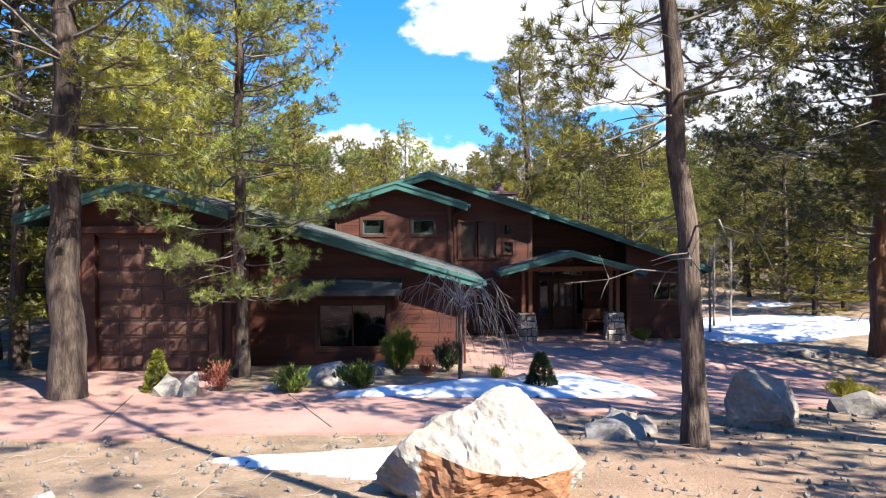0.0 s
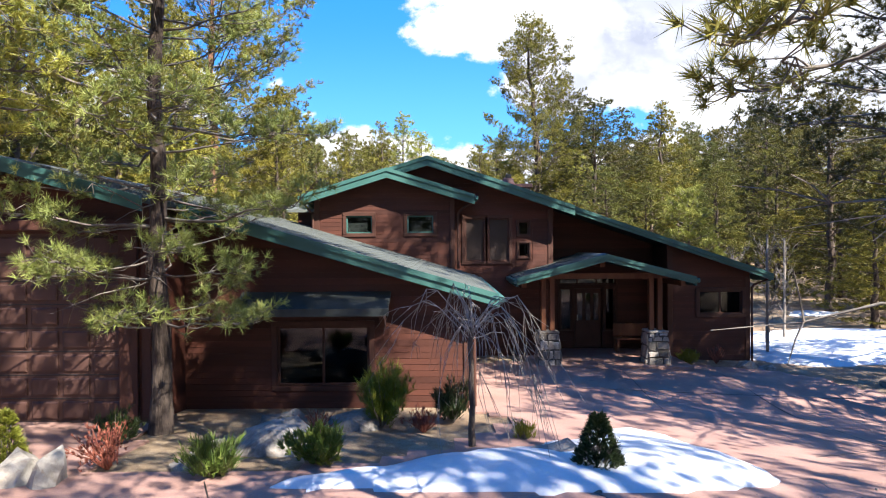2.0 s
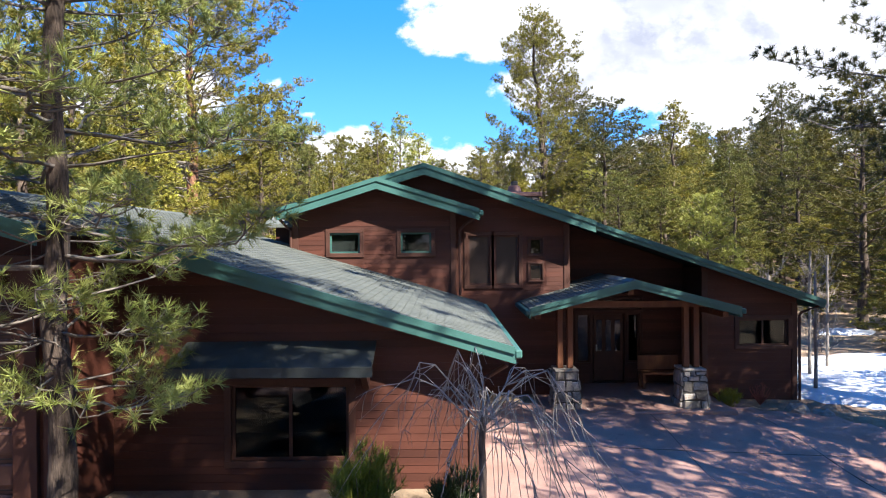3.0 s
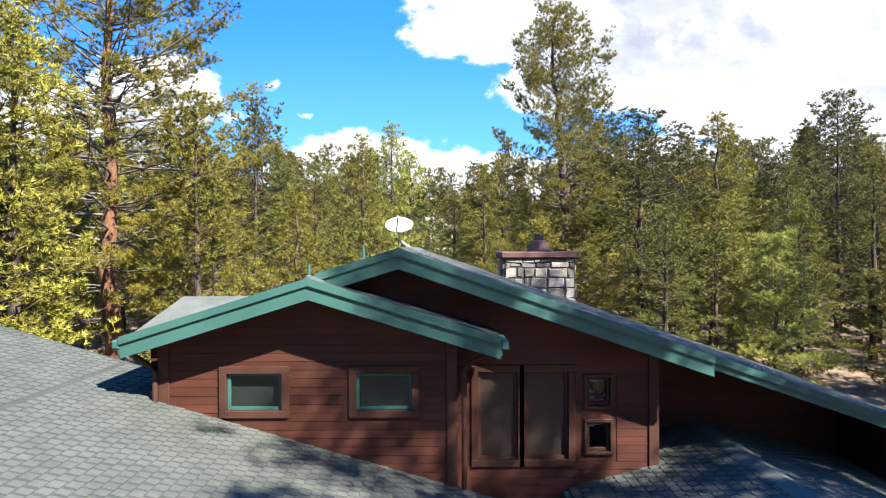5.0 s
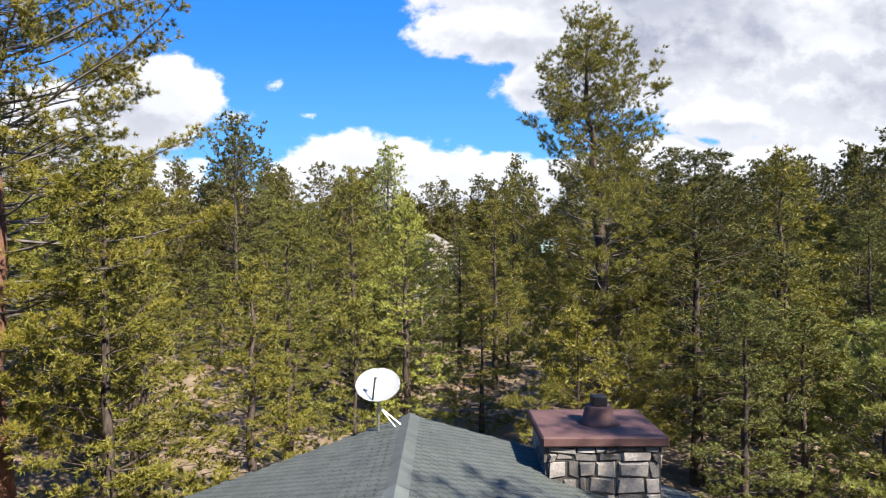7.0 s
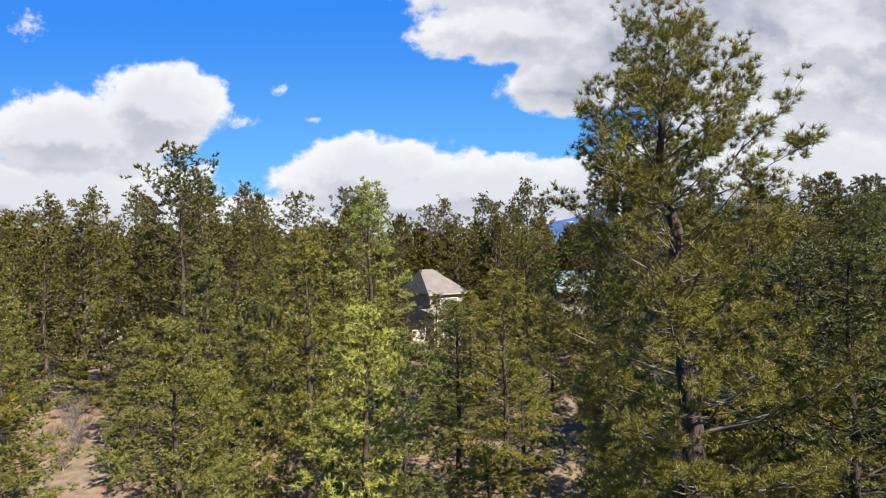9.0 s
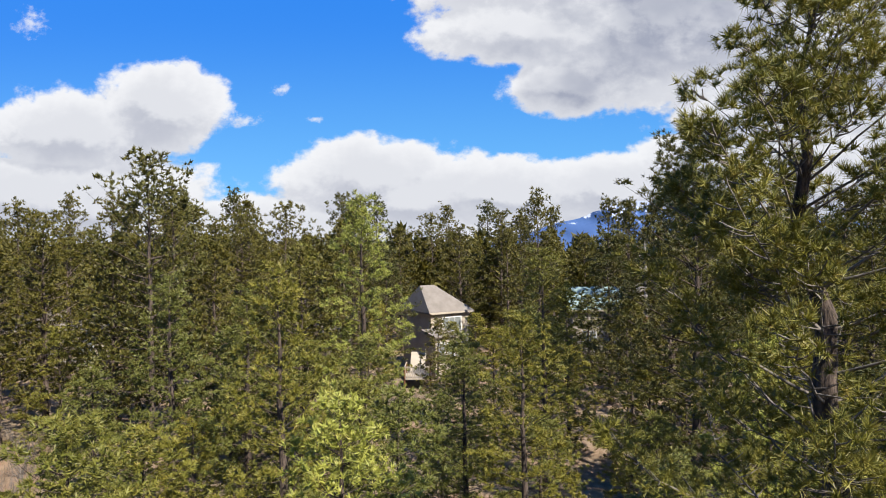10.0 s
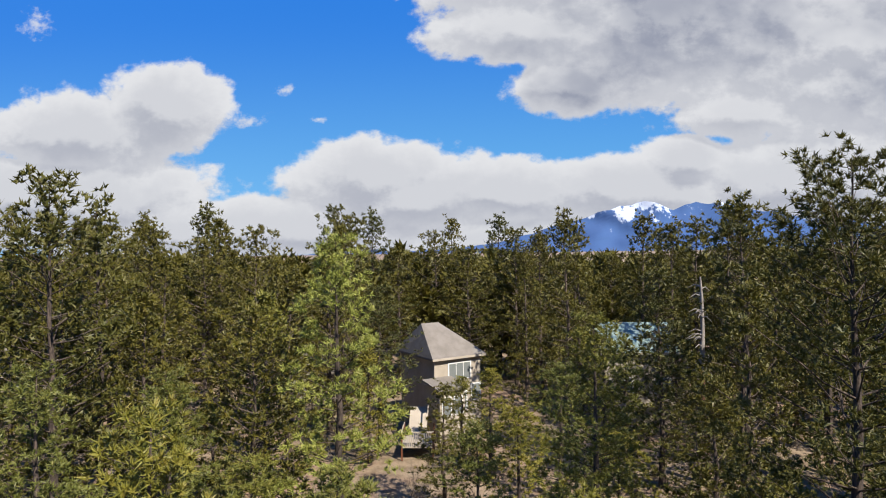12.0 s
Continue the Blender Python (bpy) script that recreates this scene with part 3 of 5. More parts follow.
def crown_shape(t, kind):
    """How far the limbs reach at the height t of the crown."""
    if kind == "cone":
        return (1 - t) ** 0.95 * (0.7 + 0.3 * min(1, t / 0.15)) + 0.07
    if kind == "young":
        return (1 - t) ** 0.8 * (0.55 + 0.45 * min(1, t / 0.12)) + 0.06
    if kind == "ragged":
        return min(1.0, 0.75 + 0.5 * t) * (1 - t) ** 0.62 * (0.82 + 0.22 * math.sin(t * 19.0)) + 0.10
    if kind == "old":
        return (min(1, 0.45 + t * 2.2)) * (1 - t ** 2.2) ** 0.8 * 0.95 + 0.10
    return (min(1, 0.6 + t * 1.9)) * (1 - t) ** 0.62 + 0.05


def pine(at, h, base, reach, r, seed, kind="mid", needles=NEEDLE, bark=BARK, detail=1.0, blade=(12, 0.34, 0.05), lean=(0, 0), gaps=0.25, dead=0, label="", group="", sides=8, dense=1.0, clump=0.3, brushes=4, bare=0.4):
    """A ponderosa pine: a trunk with furrowed bark, limbs in loose whorls, and tufts of long needles at the twig ends."""
    rng = np.random.default_rng(seed)
    tree = thing("pine_tree", at, label or "tall ponderosa pine with dark bark and yellow-green needles", "tree", group)
    n = 16 if detail > 1 else 9
    wig = rng.normal(0, 1, (n + 1, 2)) * r * 0.25
    line = np.array([((lean[0] * i / n + wig[i, 0] * (i > 0)), (lean[1] * i / n + wig[i, 1] * (i > 0)), h * i / n - 0.25 * (i == 0)) for i in range(n + 1)])
    radii = [r * (1.25 if i == 0 else 1.0) * max(0.06, (1 - (i / n)) ** 0.85) for i in range(n + 1)]
    trunk = new("trunk", trunk_mesh(line, radii, bark, sides, seed, detail))
    trunk.parent = tree

    def axis(z):
        i = np.clip(z / h * n, 0, n - 1e-6)
        k = int(i)
        return line[k] + (line[k + 1] - line[k]) * (i - k), radii[k] + (radii[k + 1] - radii[k]) * (i - k)
    limbs, cs, ws = [], [], []
    fine = detail > 1
    span = h - base
    whorls = max(6, int(span / (0.52 if fine else 0.62)))
    for k in range(whorls):
        t = (k + rng.uniform(0.2, 0.8)) / whorls
        z = base + span * t * 0.985
        turn = rng.uniform(0, math.tau)
        n_limbs = rng.integers(4, 8)
        for q in range(n_limbs):
            if rng.random() < gaps * (1.2 - t):
                continue
            a = turn + math.tau * q / n_limbs + rng.normal(0, 0.25)
            p0, r0 = axis(z + rng.normal(0, 0.10))
            ln = reach * crown_shape(t, kind) * rng.uniform(0.62, 1.14)
            if ln < 0.12:
                continue
            d = np.array((math.cos(a), math.sin(a), -0.16 + 0.9 * t + rng.normal(0, 0.15)))
            steps = 5 if fine else 3
            pts = [p0 + d * 0]
            for s in range(1, steps + 1):
                f = s / steps
                pts.append(p0 + d * ln * f + np.array((0, 0, ln * 0.24 * f * f)) + rng.normal(0, 0.035 * ln, 3) * f)
            rad = [max(0.008, min(r0 * 0.45, 0.010 + 0.0095 * ln) * (1 - 0.85 * s / steps)) for s in range(steps + 1)]
            limbs.append((pts, rad))
            # twigs with a rounded clump of needle brushes at the end of each
            twigs = 1 + int(ln * (1.9 if fine else 1.5) * dense)
            for k2 in range(twigs):
                f = 1.0 if k2 == 0 else bare + (1 - bare) * rng.random() ** 0.7
                i = min(int(f * steps), steps - 1)
                p = pts[i] + (pts[i + 1] - pts[i]) * (f * steps - i)
                away = np.array((-d[1], d[0], 0.0)) * rng.choice((-1, 1)) * (0.12 + 0.26 * ln * (1.1 - f)) * rng.uniform(0.5, 1.2)
                mid = p + away * (k2 > 0) + d * rng.uniform(0.0, 0.2) + np.array((0, 0, rng.uniform(0.0, 0.16)))
                if fine:
                    limbs.append(([p, (p + mid) / 2 + np.array((0, 0, -0.03)), mid], [0.016, 0.011, 0.007]))
                size = clump * rng.uniform(0.7, 1.25) * (0.75 + 0.25 * min(1.0, ln))
                for _ in range(brushes):
                    o2 = rng.normal(0, 1, 3)
                    o2 /= np.linalg.norm(o2) + 1e-6
                    o2[2] = o2[2] * 0.75 + 0.2
                    cs.append(mid + o2 * size * rng.uniform(0.45, 1.0))
                    w = o2 * 0.7 + d * 0.3 + np.array((0, 0, 0.5))
                    ws.append(w / np.linalg.norm(w))
                    if detail > 1.9 and rng.random() < 0.5:
                        limbs.append(([mid, cs[-1]], [0.008, 0.005]))
    for f in rng.uniform(0, 1, 80):
        p, _ = axis(h * (0.84 + 0.16 * f))
        cs.append(p + rng.normal(0, 0.10 + 0.38 * (1 - f), 3) * np.array((1, 1, 0.6))), ws.append(np.array((0, 0, 1.0)))
    for _ in range(dead):
        z = rng.uniform(base * 0.45, base + span * 0.3)
        p0, r0 = axis(z)
        a = rng.uniform(0, math.tau)
        ln = rng.uniform(0.5, 1.0) * reach * 0.6
        d = np.array((math.cos(a), math.sin(a), rng.uniform(-0.35, 0.15)))
        pts = [p0 + d * ln * s / 4 + rng.normal(0, 0.05 * ln, 3) * (s > 0) for s in range(5)]
        limbs.append((pts, [0.02, 0.015, 0.011, 0.007, 0.003]))
        for _ in range(4):
            s = rng.integers(1, 4)
            e = d * 0.4 + rng.normal(0, 0.5, 3)
            limbs.append(([pts[s], pts[s] + e * 0.25, pts[s] + e * 0.5 + np.array((0, 0, -0.05))], [0.01, 0.007, 0.003]))
    ob = new("branchwork", limb_mesh("branchwork", limbs, TWIG if detail > 1 else bark, 3))
    ob.parent = tree
    ob = new("crown", tri_mesh("crown", tufts(cs, ws, blade[0], blade[1], blade[2], rng, 0.85), needles))
    ob.parent = tree
    return tree


def trunk_mesh(line, radii, mat, sides, seed, detail):
    """A trunk whose bark stands in uneven plates."""
    fine = detail > 1.5
    sides = 28 if fine else sides
    steps = 120 if fine else len(line) - 1
    verts, faces = [], []
    for j in range(steps + 1):
        f = j / steps * (len(line) - 1)
        k = min(int(f), len(line) - 2)
        c = line[k] + (line[k + 1] - line[k]) * (f - k)
        r = radii[k] + (radii[k + 1] - radii[k]) * (f - k)
        for i in range(sides):
            a = math.tau * i / sides
            rr = r
            if fine:
                q = (math.cos(a) * 2.2 + seed, math.sin(a) * 2.2, c[2] * 1.3)
                rr *= 1 + 0.12 * noise.noise(q) + 0.17 * abs(noise.noise((q[0] * 3, q[1] * 3, q[2] * 2.2)))
            verts.append((c[0] + math.cos(a) * rr, c[1] + math.sin(a) * rr, c[2]))
    for j in range(steps):
        for i in range(sides):
            a, b = j * sides + i, j * sides + (i + 1) % sides
            faces.append((a, b, b + sides, a + sides))
    return mesh_from("trunk", verts, faces, mat, True)


def rooted(x, y):
    return (x, y, land(x, y) - 0.02)


NEAR = (32, 0.18, 0.011)
MIDDLE = (24, 0.19, 0.02)
# by the drive
pine(rooted(-7.05, 11.0), 19, 4.0, 4.6, 0.29, 11, "old", NEEDLE_PALE, BARK, 2.0, NEAR, dead=5, gaps=0.08, dense=2.4, label="large ponderosa pine with grey plated bark beside the garage")
pine(rooted(-4.85, 14.3), 15.5, 1.9, 3.1, 0.16, 12, "mid", NEEDLE_PALE, BARK, 2.0, NEAR, gaps=0.2, dead=9, dense=2.4, label="slender young pine with sparse pale-green tufts before the garage")
pine(rooted(3.22, 7.26), 15, 3.75, 2.9, 0.142, 13, "old", NEEDLE, BARK, 2.0, NEAR, lean=(-0.8, 0.1), dead=14, gaps=0.16, dense=2.2, label="leaning pine with flaky reddish-grey bark beside the drive")
# these three get the darker needles for the shade they stand in
pine(rooted(14.9, 20.3), 21, 3.2, 6.8, 0.34, 14, "old", NEEDLE_DARK_SHADED, BARK_RED, 1.6, MIDDLE, dead=10, gaps=0.12, dense=1.6, label="large shaded pine with a dense dark crown")
pine(rooted(13.4, 15.7), 22, 4.5, 5.0, 0.28, 19, "old", NEEDLE_DARK_SHADED, BARK, 1.2, MIDDLE, gaps=0.1, dense=1.6, label="dark pine with heavy low boughs beside the drive")
pine(rooted(11.2, 12.3), 21, 4.6, 4.8, 0.26, 15, "old", NEEDLE_DARK_SHADED, BARK, 1.2, MIDDLE, gaps=0.28, dense=1.5, label="tall pine with a high dark crown")
# beyond the house
pine(rooted(-13.0, 38.4), 22, 3.6, 6.0, 0.36, 16, "old", NEEDLE, BARK_RED, 1.6, MIDDLE, dead=14, gaps=0.08, dense=2.5, label="old pine with a tall open crown and red bark")
pine(rooted(6.5, 44.1), 18.0, 2.6, 4.3, 0.40, 17, "ragged", NEEDLE, BARK, 1.8, (30, 0.17, 0.014), lean=(-0.75, 0), dead=30, gaps=0.04, dense=3.2, brushes=5, bare=0.3, label="massive old pine with a dense many-limbed crown")
pine(rooted(14.9, 41.0), 6.9, 0.4, 3.0, 0.13, 18, "young", NEEDLE_PALE, BARK, 1.2, MIDDLE, gaps=0.03, dense=2.6, bare=0.3, label="bright young pine with a full bushy crown")

KINDS, LIGHT = [], []
for i, (h, base, reach, kind, mat, gap) in enumerate(((15, 1.2, 3.0, "mid", NEEDLE, 0.12), (13, 0.6, 2.8, "young", NEEDLE, 0.08), (17, 2.0, 3.6, "old", NEEDLE_DARK_SHADED, 0.15),
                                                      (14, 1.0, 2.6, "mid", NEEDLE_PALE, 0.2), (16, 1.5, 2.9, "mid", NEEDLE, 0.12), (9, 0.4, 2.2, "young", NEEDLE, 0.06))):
    KINDS.append((pine((0, -60 - 9 * i, 3.0), h, base, reach, 0.21 if h > 10 else 0.12, 40 + i, kind, mat, BARK, 1.0, (14, 0.2, 0.038), gaps=gap, dense=2.1, brushes=4, clump=0.26, bare=0.2,
                       label=("mid-height pine with a full green crown", "young conical pine with bright needles", "old pine with a rounded dark crown", "slim pine with sparse pale needles",
                              "tall dark pine with a narrow crown", "low bushy young pine")[i], group="pines of the forest"), h))
    if i < 5:
        # nearly all use the darkened needles, for the shade inside dense crowns
        LIGHT.append((pine((0, -60 - 9 * i, 3.0), h, base, reach, 0.21, 50 + i, kind, NEEDLE if i == 1 else NEEDLE_DARK_SHADED, BARK, 0.6, (6, 0.28, 0.1), gaps=gap * 0.7, dense=1.35, brushes=3, clump=0.28, bare=0.22,
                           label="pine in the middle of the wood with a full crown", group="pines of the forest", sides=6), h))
for i, (t, h) in enumerate(KINDS + LIGHT):
    t.location = rooted(-45 + 9 * i, -30 - 4 * (i % 2))


def grow(k, x, y, top, turn, wide=1.0):
    """A copy of one of the kinds, as tall as it has to be to end at the height top."""
    t, h = (LIGHT if (y > 70 or abs(x) > 34 or y < -2) and k < 5 else KINDS)[k]
    z = land(x, y) - 0.05
    s = (top - z) / h
    w = s ** 0.6 * wide * 1.12
    return copy_thing(t, pose(x, y, z, 0, 0, turn) @ Matrix.Diagonal((w, w, s, 1)))


# trees that stand out: kind, x, y, height of the top
MARKED = [(3, -4.3, 70, 17.6), (4, 25, 66, 15.8), (2, 38, 85, 18.6), (2, 27.5, 56, 16.8), (1, -5.3, 56.8, 14.0), (3, -1.6, 48, 11.6), (2, 11.5, 62.5, 19.4),
          (2, -17.4, 72, 20.4), (4, -18.2, 77, 19.4), (4, -24.6, 107, 21.8), (2, -15.1, 125, 22.6), (4, -8.7, 113, 21.3), (3, 0.1, 126, 21.0), (4, 5.8, 120, 21.0),
          (2, -25, 62, 16.5), (0, -6.6, 47, 11.3), (4, 3.2, 57, 12.2), (4, 5.6, 68, 14.5), (4, 1.2, 60, 10.6), (1, -12.5, 64, 13.5), (5, 8.2, 58, 8.4), (1, -8.8, 75, 15), (0, 13, 83, 15.5),
          (4, 20, 49, 11), (1, 18.4, 45, 8.6), (0, 23.5, 47, 11.5), (4, -20, 47, 13.2), (0, -17, 42, 11.0), (1, -9.5, 40, 9.4), (1, -6.0, 40, 9.0), (0, 9.5, 39.5, 8.0), (5, 4.2, 39, 7.4), (5, -3.0, 42, 7.6), (2, -4.9, 88.0, 14.5), (1, -5.4, 86.0, 10.5), (1, 13.2, 91.5, 10.2), (0, 16.8, 91, 11.5), (1, 0.8, 86, 8.6), (1, 2.6, 84, 9.5)]
LOW = [(-7.5, 52), (2.0, 50.5), (-3.6, 53), (7.4, 53.5), (-1.2, 57), (4.5, 62), (-9.8, 60), (10.5, 66), (-6.5, 66), (0.2, 66.5), (8.0, 74), (3.4, 74.5), (-12, 70.5), (14.6, 72), (-15, 62), (17, 58), (-9.5, 55.5), (12, 51), (18.5, 66), (-18, 67), (6.5, 81), (10, 85), (-13.5, 80), (21, 75), (-20, 58)]
LOW += [(22, 33), (21, 41.5), (24.5, 38), (12.5, 41.5), (26, 44), (19.5, 31.5)]
for i, (x, y) in enumerate(LOW):
    grow(5 if i % 3 else 1, x, y, land(x, y) + 5.5 + (i * 37 % 30) / 9, 61 * i, 1.3)
for i, (k, x, y, top) in enumerate(MARKED):
    grow(k, x, y, top, 47 * i)
# the rest of the wood
DEEP = []
rnd = random.Random(5)
placed = LOW + [(m[1], m[2]) for m in MARKED] + [(-13, 38.4), (6.5, 44.1), (14.9, 41)]


def free(x, y, gap):
    if -11.2 < x < 13 and 5 < y < 36.5:
        return False
    if abs(x - 0.6) < 5.5 and y < 48:
        return False
    if -9 < x < 5 and 80 < y < 103:
        return False
    if -9 < x < -1 and 72 < y < 84:
        return False
    if abs(x - 14.5) < 3.5 and 88 < y < 104:
        return False
    if (y < 27 and 9 < x < 26) or (y < 43 and 9 < x < 20) or (y < 30 and x > 21):
        return False
    if abs(x - 0.84 + 0.66 * (y - 32.9)) < 3.2 and y < 73:
        return False
    return all((x - a) ** 2 + (y - b) ** 2 > gap * gap for a, b in placed)


for _ in range(9000):
    if len(placed) > 390:
        break
    y = 20 + 95 * rnd.random() ** 0.8
    x = rnd.uniform(-1, 1) * (8 + 0.62 * y)
    if free(x, y, 3.6 if y < 75 else 4.4):
        placed.append((x, y))
        k = rnd.choice((0, 0, 1, 1, 2, 3, 4, 4, 5))
        low = 4.5 if y < 55 else 7.0
        top = land(x, y) + (rnd.uniform(low, low + 3.5) if k == 5 else (rnd.uniform(8.0, 14.0) if y < 70 else rnd.uniform(12.5, 18.0)))
        far, near = (y - 45.4) / 47, 0.48 + 0.30 * (y - 45.4)
        if 46 < y < 84 and -3.5 < x < 4.5:
            top = min(top, 15.6 - 8.3 * far)
        if 46 < y < 92 and (abs(x - near) < 2.6 or abs(x - near - 0.1 * (y - 45.4)) < 1.8):
            top = min(top, 15.6 - 7.5 * far)
        if top < land(x, y) + 3.5:
            continue
        turn, wide = rnd.uniform(0, 360), rnd.uniform(0.95, 1.25)
        if y < 70 or k == 5:
            grow(k, x, y, top, turn, wide)
        else:
            DEEP.append((k, x, y, top, turn, wide))


def deep_wood():
    """The trees deeper in the wood, too many to count, joined into one mesh of crowns and one of trunks."""
    crowns, wood, faces, n = [], [], [], 0
    for k, x, y, top, turn, wide in DEEP:
        t, h = LIGHT[k]
        z = land(x, y) - 0.05
        s = (top - z) / h
        w = s ** 0.6 * wide
        m = np.array(pose(x, y, z, 0, 0, turn) @ Matrix.Diagonal((w, w, s, 1)))
        for o in t.children:
            v = np.empty(len(o.data.vertices) * 3, np.float32)
            o.data.vertices.foreach_get("co", v)
            v = v.reshape(-1, 3) @ m[:3, :3].T + m[:3, 3]
            if o.name.startswith("crown"):
                crowns.append(v)
            else:
                wood.append(v)
                faces += [tuple(i + n for i in p.vertices) for p in o.data.polygons]
                n += len(v)
    # the inner shade of the crowns is put into the needle colour
    tagged(new("deep_forest", tri_mesh("deep_forest", np.concatenate(crowns), NEEDLE_DARK_SHADED)), "dense pine crowns deeper in the wood", "forest", kind="stuff")
    tagged(new("deep_forest_wood", mesh_from("deep_forest_wood", np.concatenate(wood).tolist(), faces, BARK)), "dark trunks and limbs deeper in the wood", "forest", kind="stuff")


deep_wood()
# behind and beside the start, where their shade falls on the garage
# these two stand out of view, added for the shade they cast
pine(rooted(2.7, 1.5), 18.5, 8.5, 3.3, 0.11, 71, "old", NEEDLE, BARK, 1.0, (8, 0.3, 0.06), gaps=0.5, dense=0.9, label="tall pine with a high crown beside the start of the way")
pine(rooted(9.2, 4.2), 20.5, 11.5, 1.9, 0.2, 72, "old", NEEDLE, BARK, 1.0, (9, 0.3, 0.05), gaps=0.15, dense=1.3, label="tall pine with a high crown that shades the wing")
# the first five are out of view as well
for k, x, y, h, turn in ((2, 6.5, -6.5, 14, 10), (4, 10.9, 2.0, 21, 200), (2, 15.5, 8.5, 17, 20), (1, -7.5, -4.5, 12, 300), (2, 18.0, 14.0, 18, 130),
                         (4, -11.4, 16.0, 15, 70), (0, -11.6, 20.5, 13.5, 33), (1, -12.3, 24.5, 13, 80), (0, -12.2, 30.0, 14, 140), (0, -9.0, 37.0, 12, 260), (1, -13.2, 13.0, 15, 20), (2, -14.0, 18.5, 17, 170), (0, -15.5, 27.0, 15, 210), (4, -19.5, 22.0, 16, 5)):
    grow(k, x, y, land(x, y) + h, turn)

# an unseen belt of pines behind the start, added to block sky light
for i in range(34):
    a = i / 33
    grow(i % 5, -42 + 84 * a + 3 * math.sin(i * 2.3), -13 - 5 * (i % 3) - 9 * math.sin(a * math.pi), land(0, -14) + 12 + 3 * (i % 3), 70 * i)


def far_wood():
    """The distant forest as a multitude of small ragged crowns."""
    rng = np.random.default_rng(9)
    allv = []
    n = 4200
    y = 112 + 900 * rng.random(n) ** 2.2
    x = rng.uniform(-1, 1, n) * (30 + 0.85 * y)
    for a, b in zip(x, y):
        z0 = land(a, b)
        h = rng.uniform(9, 15) if b < 220 else rng.uniform(8, 12)
        m = 40 if b < 200 else 20 if b < 350 else 10
        t = rng.random(m) ** 0.8
        rad = (2.3 if b < 350 else 3.0) * ((1 - t) ** 0.7 + 0.12) * rng.uniform(0.6, 1, m)
        ang = rng.uniform(0, math.tau, m)
        c = np.stack([a + rad * np.cos(ang), b + rad * np.sin(ang), z0 + h * (0.22 + 0.76 * t)], 1)
        w = np.stack([np.cos(ang), np.sin(ang), np.full(m, 0.9)], 1)
        allv.append(tufts(c, w, 4, 1.2 if b < 350 else 2.2, 0.6 if b < 350 else 1.2, rng, 0.7))
    # the same darkened needles: crown shade painted into the far wood
    tagged(new("far_forest", tri_mesh("far_forest", np.concatenate(allv), NEEDLE_DARK_SHADED)), "distant pine forest that covers the plain", "forest", kind="stuff")


far_wood()


def mountain():
    """A broad snow-streaked mountain on the horizon."""
    xs = np.linspace(-900, 5200, 150)
    rows = []
    line = [(-900, 0), (200, 20), (540, 70), (688, 110), (1000, 200), (1200, 262), (1383, 318), (1480, 330), (1566, 325), (1640, 296), (1713, 272), (1800, 305), (1880, 318), (2079, 312), (2262, 262), (2440, 246), (2700, 190), (3106, 165), (3900, 120), (5200, 60)]
    verts = []
    for j in range(16):
        f = j / 15
        for x in xs:
            top = float(np.interp(x, [p[0] for p in line], [p[1] for p in line]))
            rough = noise.noise((x * 0.004, f * 2.0, 1.0)) * 28 + noise.noise((x * 0.013, f * 5.0, 3.0)) * 12
            verts.append((x - 190, 3900 + 420 * f + 90 * noise.noise((x * 0.006, f * 3, 9.0)), -12 + (top + 12) * f ** 1.25 + rough * f))
    w = len(xs)
    faces = [(j * w + i, j * w + i + 1, (j + 1) * w + i + 1, (j + 1) * w + i) for j in range(15) for i in range(w - 1)]
    tagged(new("backdrop_mountain", mesh_from("mountain", verts, faces, MOUNTAIN, True)), "far mountain painted haze blue, with snow on its upper slopes", "mountain", kind="structure")


mountain()


# ---- the yard ----
drive = sheet("driveway", [(-20, 7.9), (-9, 8.1), (-3, 8.3), (-0.2, 8.6), (1.6, 9.6), (2.6, 10.0), (4.6, 9.8), (9, 11.5), (12, 14.2), (12.4, 17), (10.5, 20.5), (9.4, 22.0), (7.2, 22.6), (2.2, 22.6), (0.8, 22.0),
                           (0.75, 17.5), (0.9, 16.0), (1.6, 15.0), (0.2, 13.0), (-1.0, 11.9), (-5.0, 11.5), (-5.4, 14.9), (-9.0, 14.9), (-9.2, 11.5), (-20, 11.4)], 0.035, CONCRETE)
tagged(drive, "wide drive of pinkish stained concrete", "driveway", kind="structure")
bm = bmesh.new()
for (ax, ay), (bx, by) in (((-8.9, 8.2), (-8.6, 11.4)), ((-5.0, 8.3), (-6.0, 11.4)), ((-1.6, 8.5), (-3.0, 11.5)), ((2.2, 10.2), (1.3, 11.9)), ((2.0, 16.9), (2.6, 22.4)), ((4.9, 17.6), (5.2, 22.4)), ((1.0, 19.2), (10.4, 19.4)), ((5.9, 13.6), (9.8, 15.8)), ((8.0, 12.0), (7.9, 22.0))):
    n = 12
    pts = [(ax + (bx - ax) * k / n, ay + (by - ay) * k / n) for k in range(n + 1)]
    tube(bm, [(x, y, land(x, y) + 0.031) for x, y in pts], [0.012] * (n + 1), 4)
tagged(part("concrete_joints", bm, BLACK), "dark joints between the slabs of the drive", "joint", kind="stuff")
snow = sheet("snow_island", [(-2.4, 11.2), (-0.6, 11.0), (1.3, 10.95), (3.0, 11.1), (4.25, 11.5), (4.45, 12.6), (4.2, 13.5), (3.9, 14.4), (3.4, 15.0), (2.7, 14.8), (2.2, 13.9), (1.3, 13.2), (0.2, 12.8), (-0.9, 12.1), (-1.8, 11.7)], 0.05, SNOW, 0.16, 0.16)
tagged(snow, "bank of old white snow beside the drive", "snow", kind="stuff")
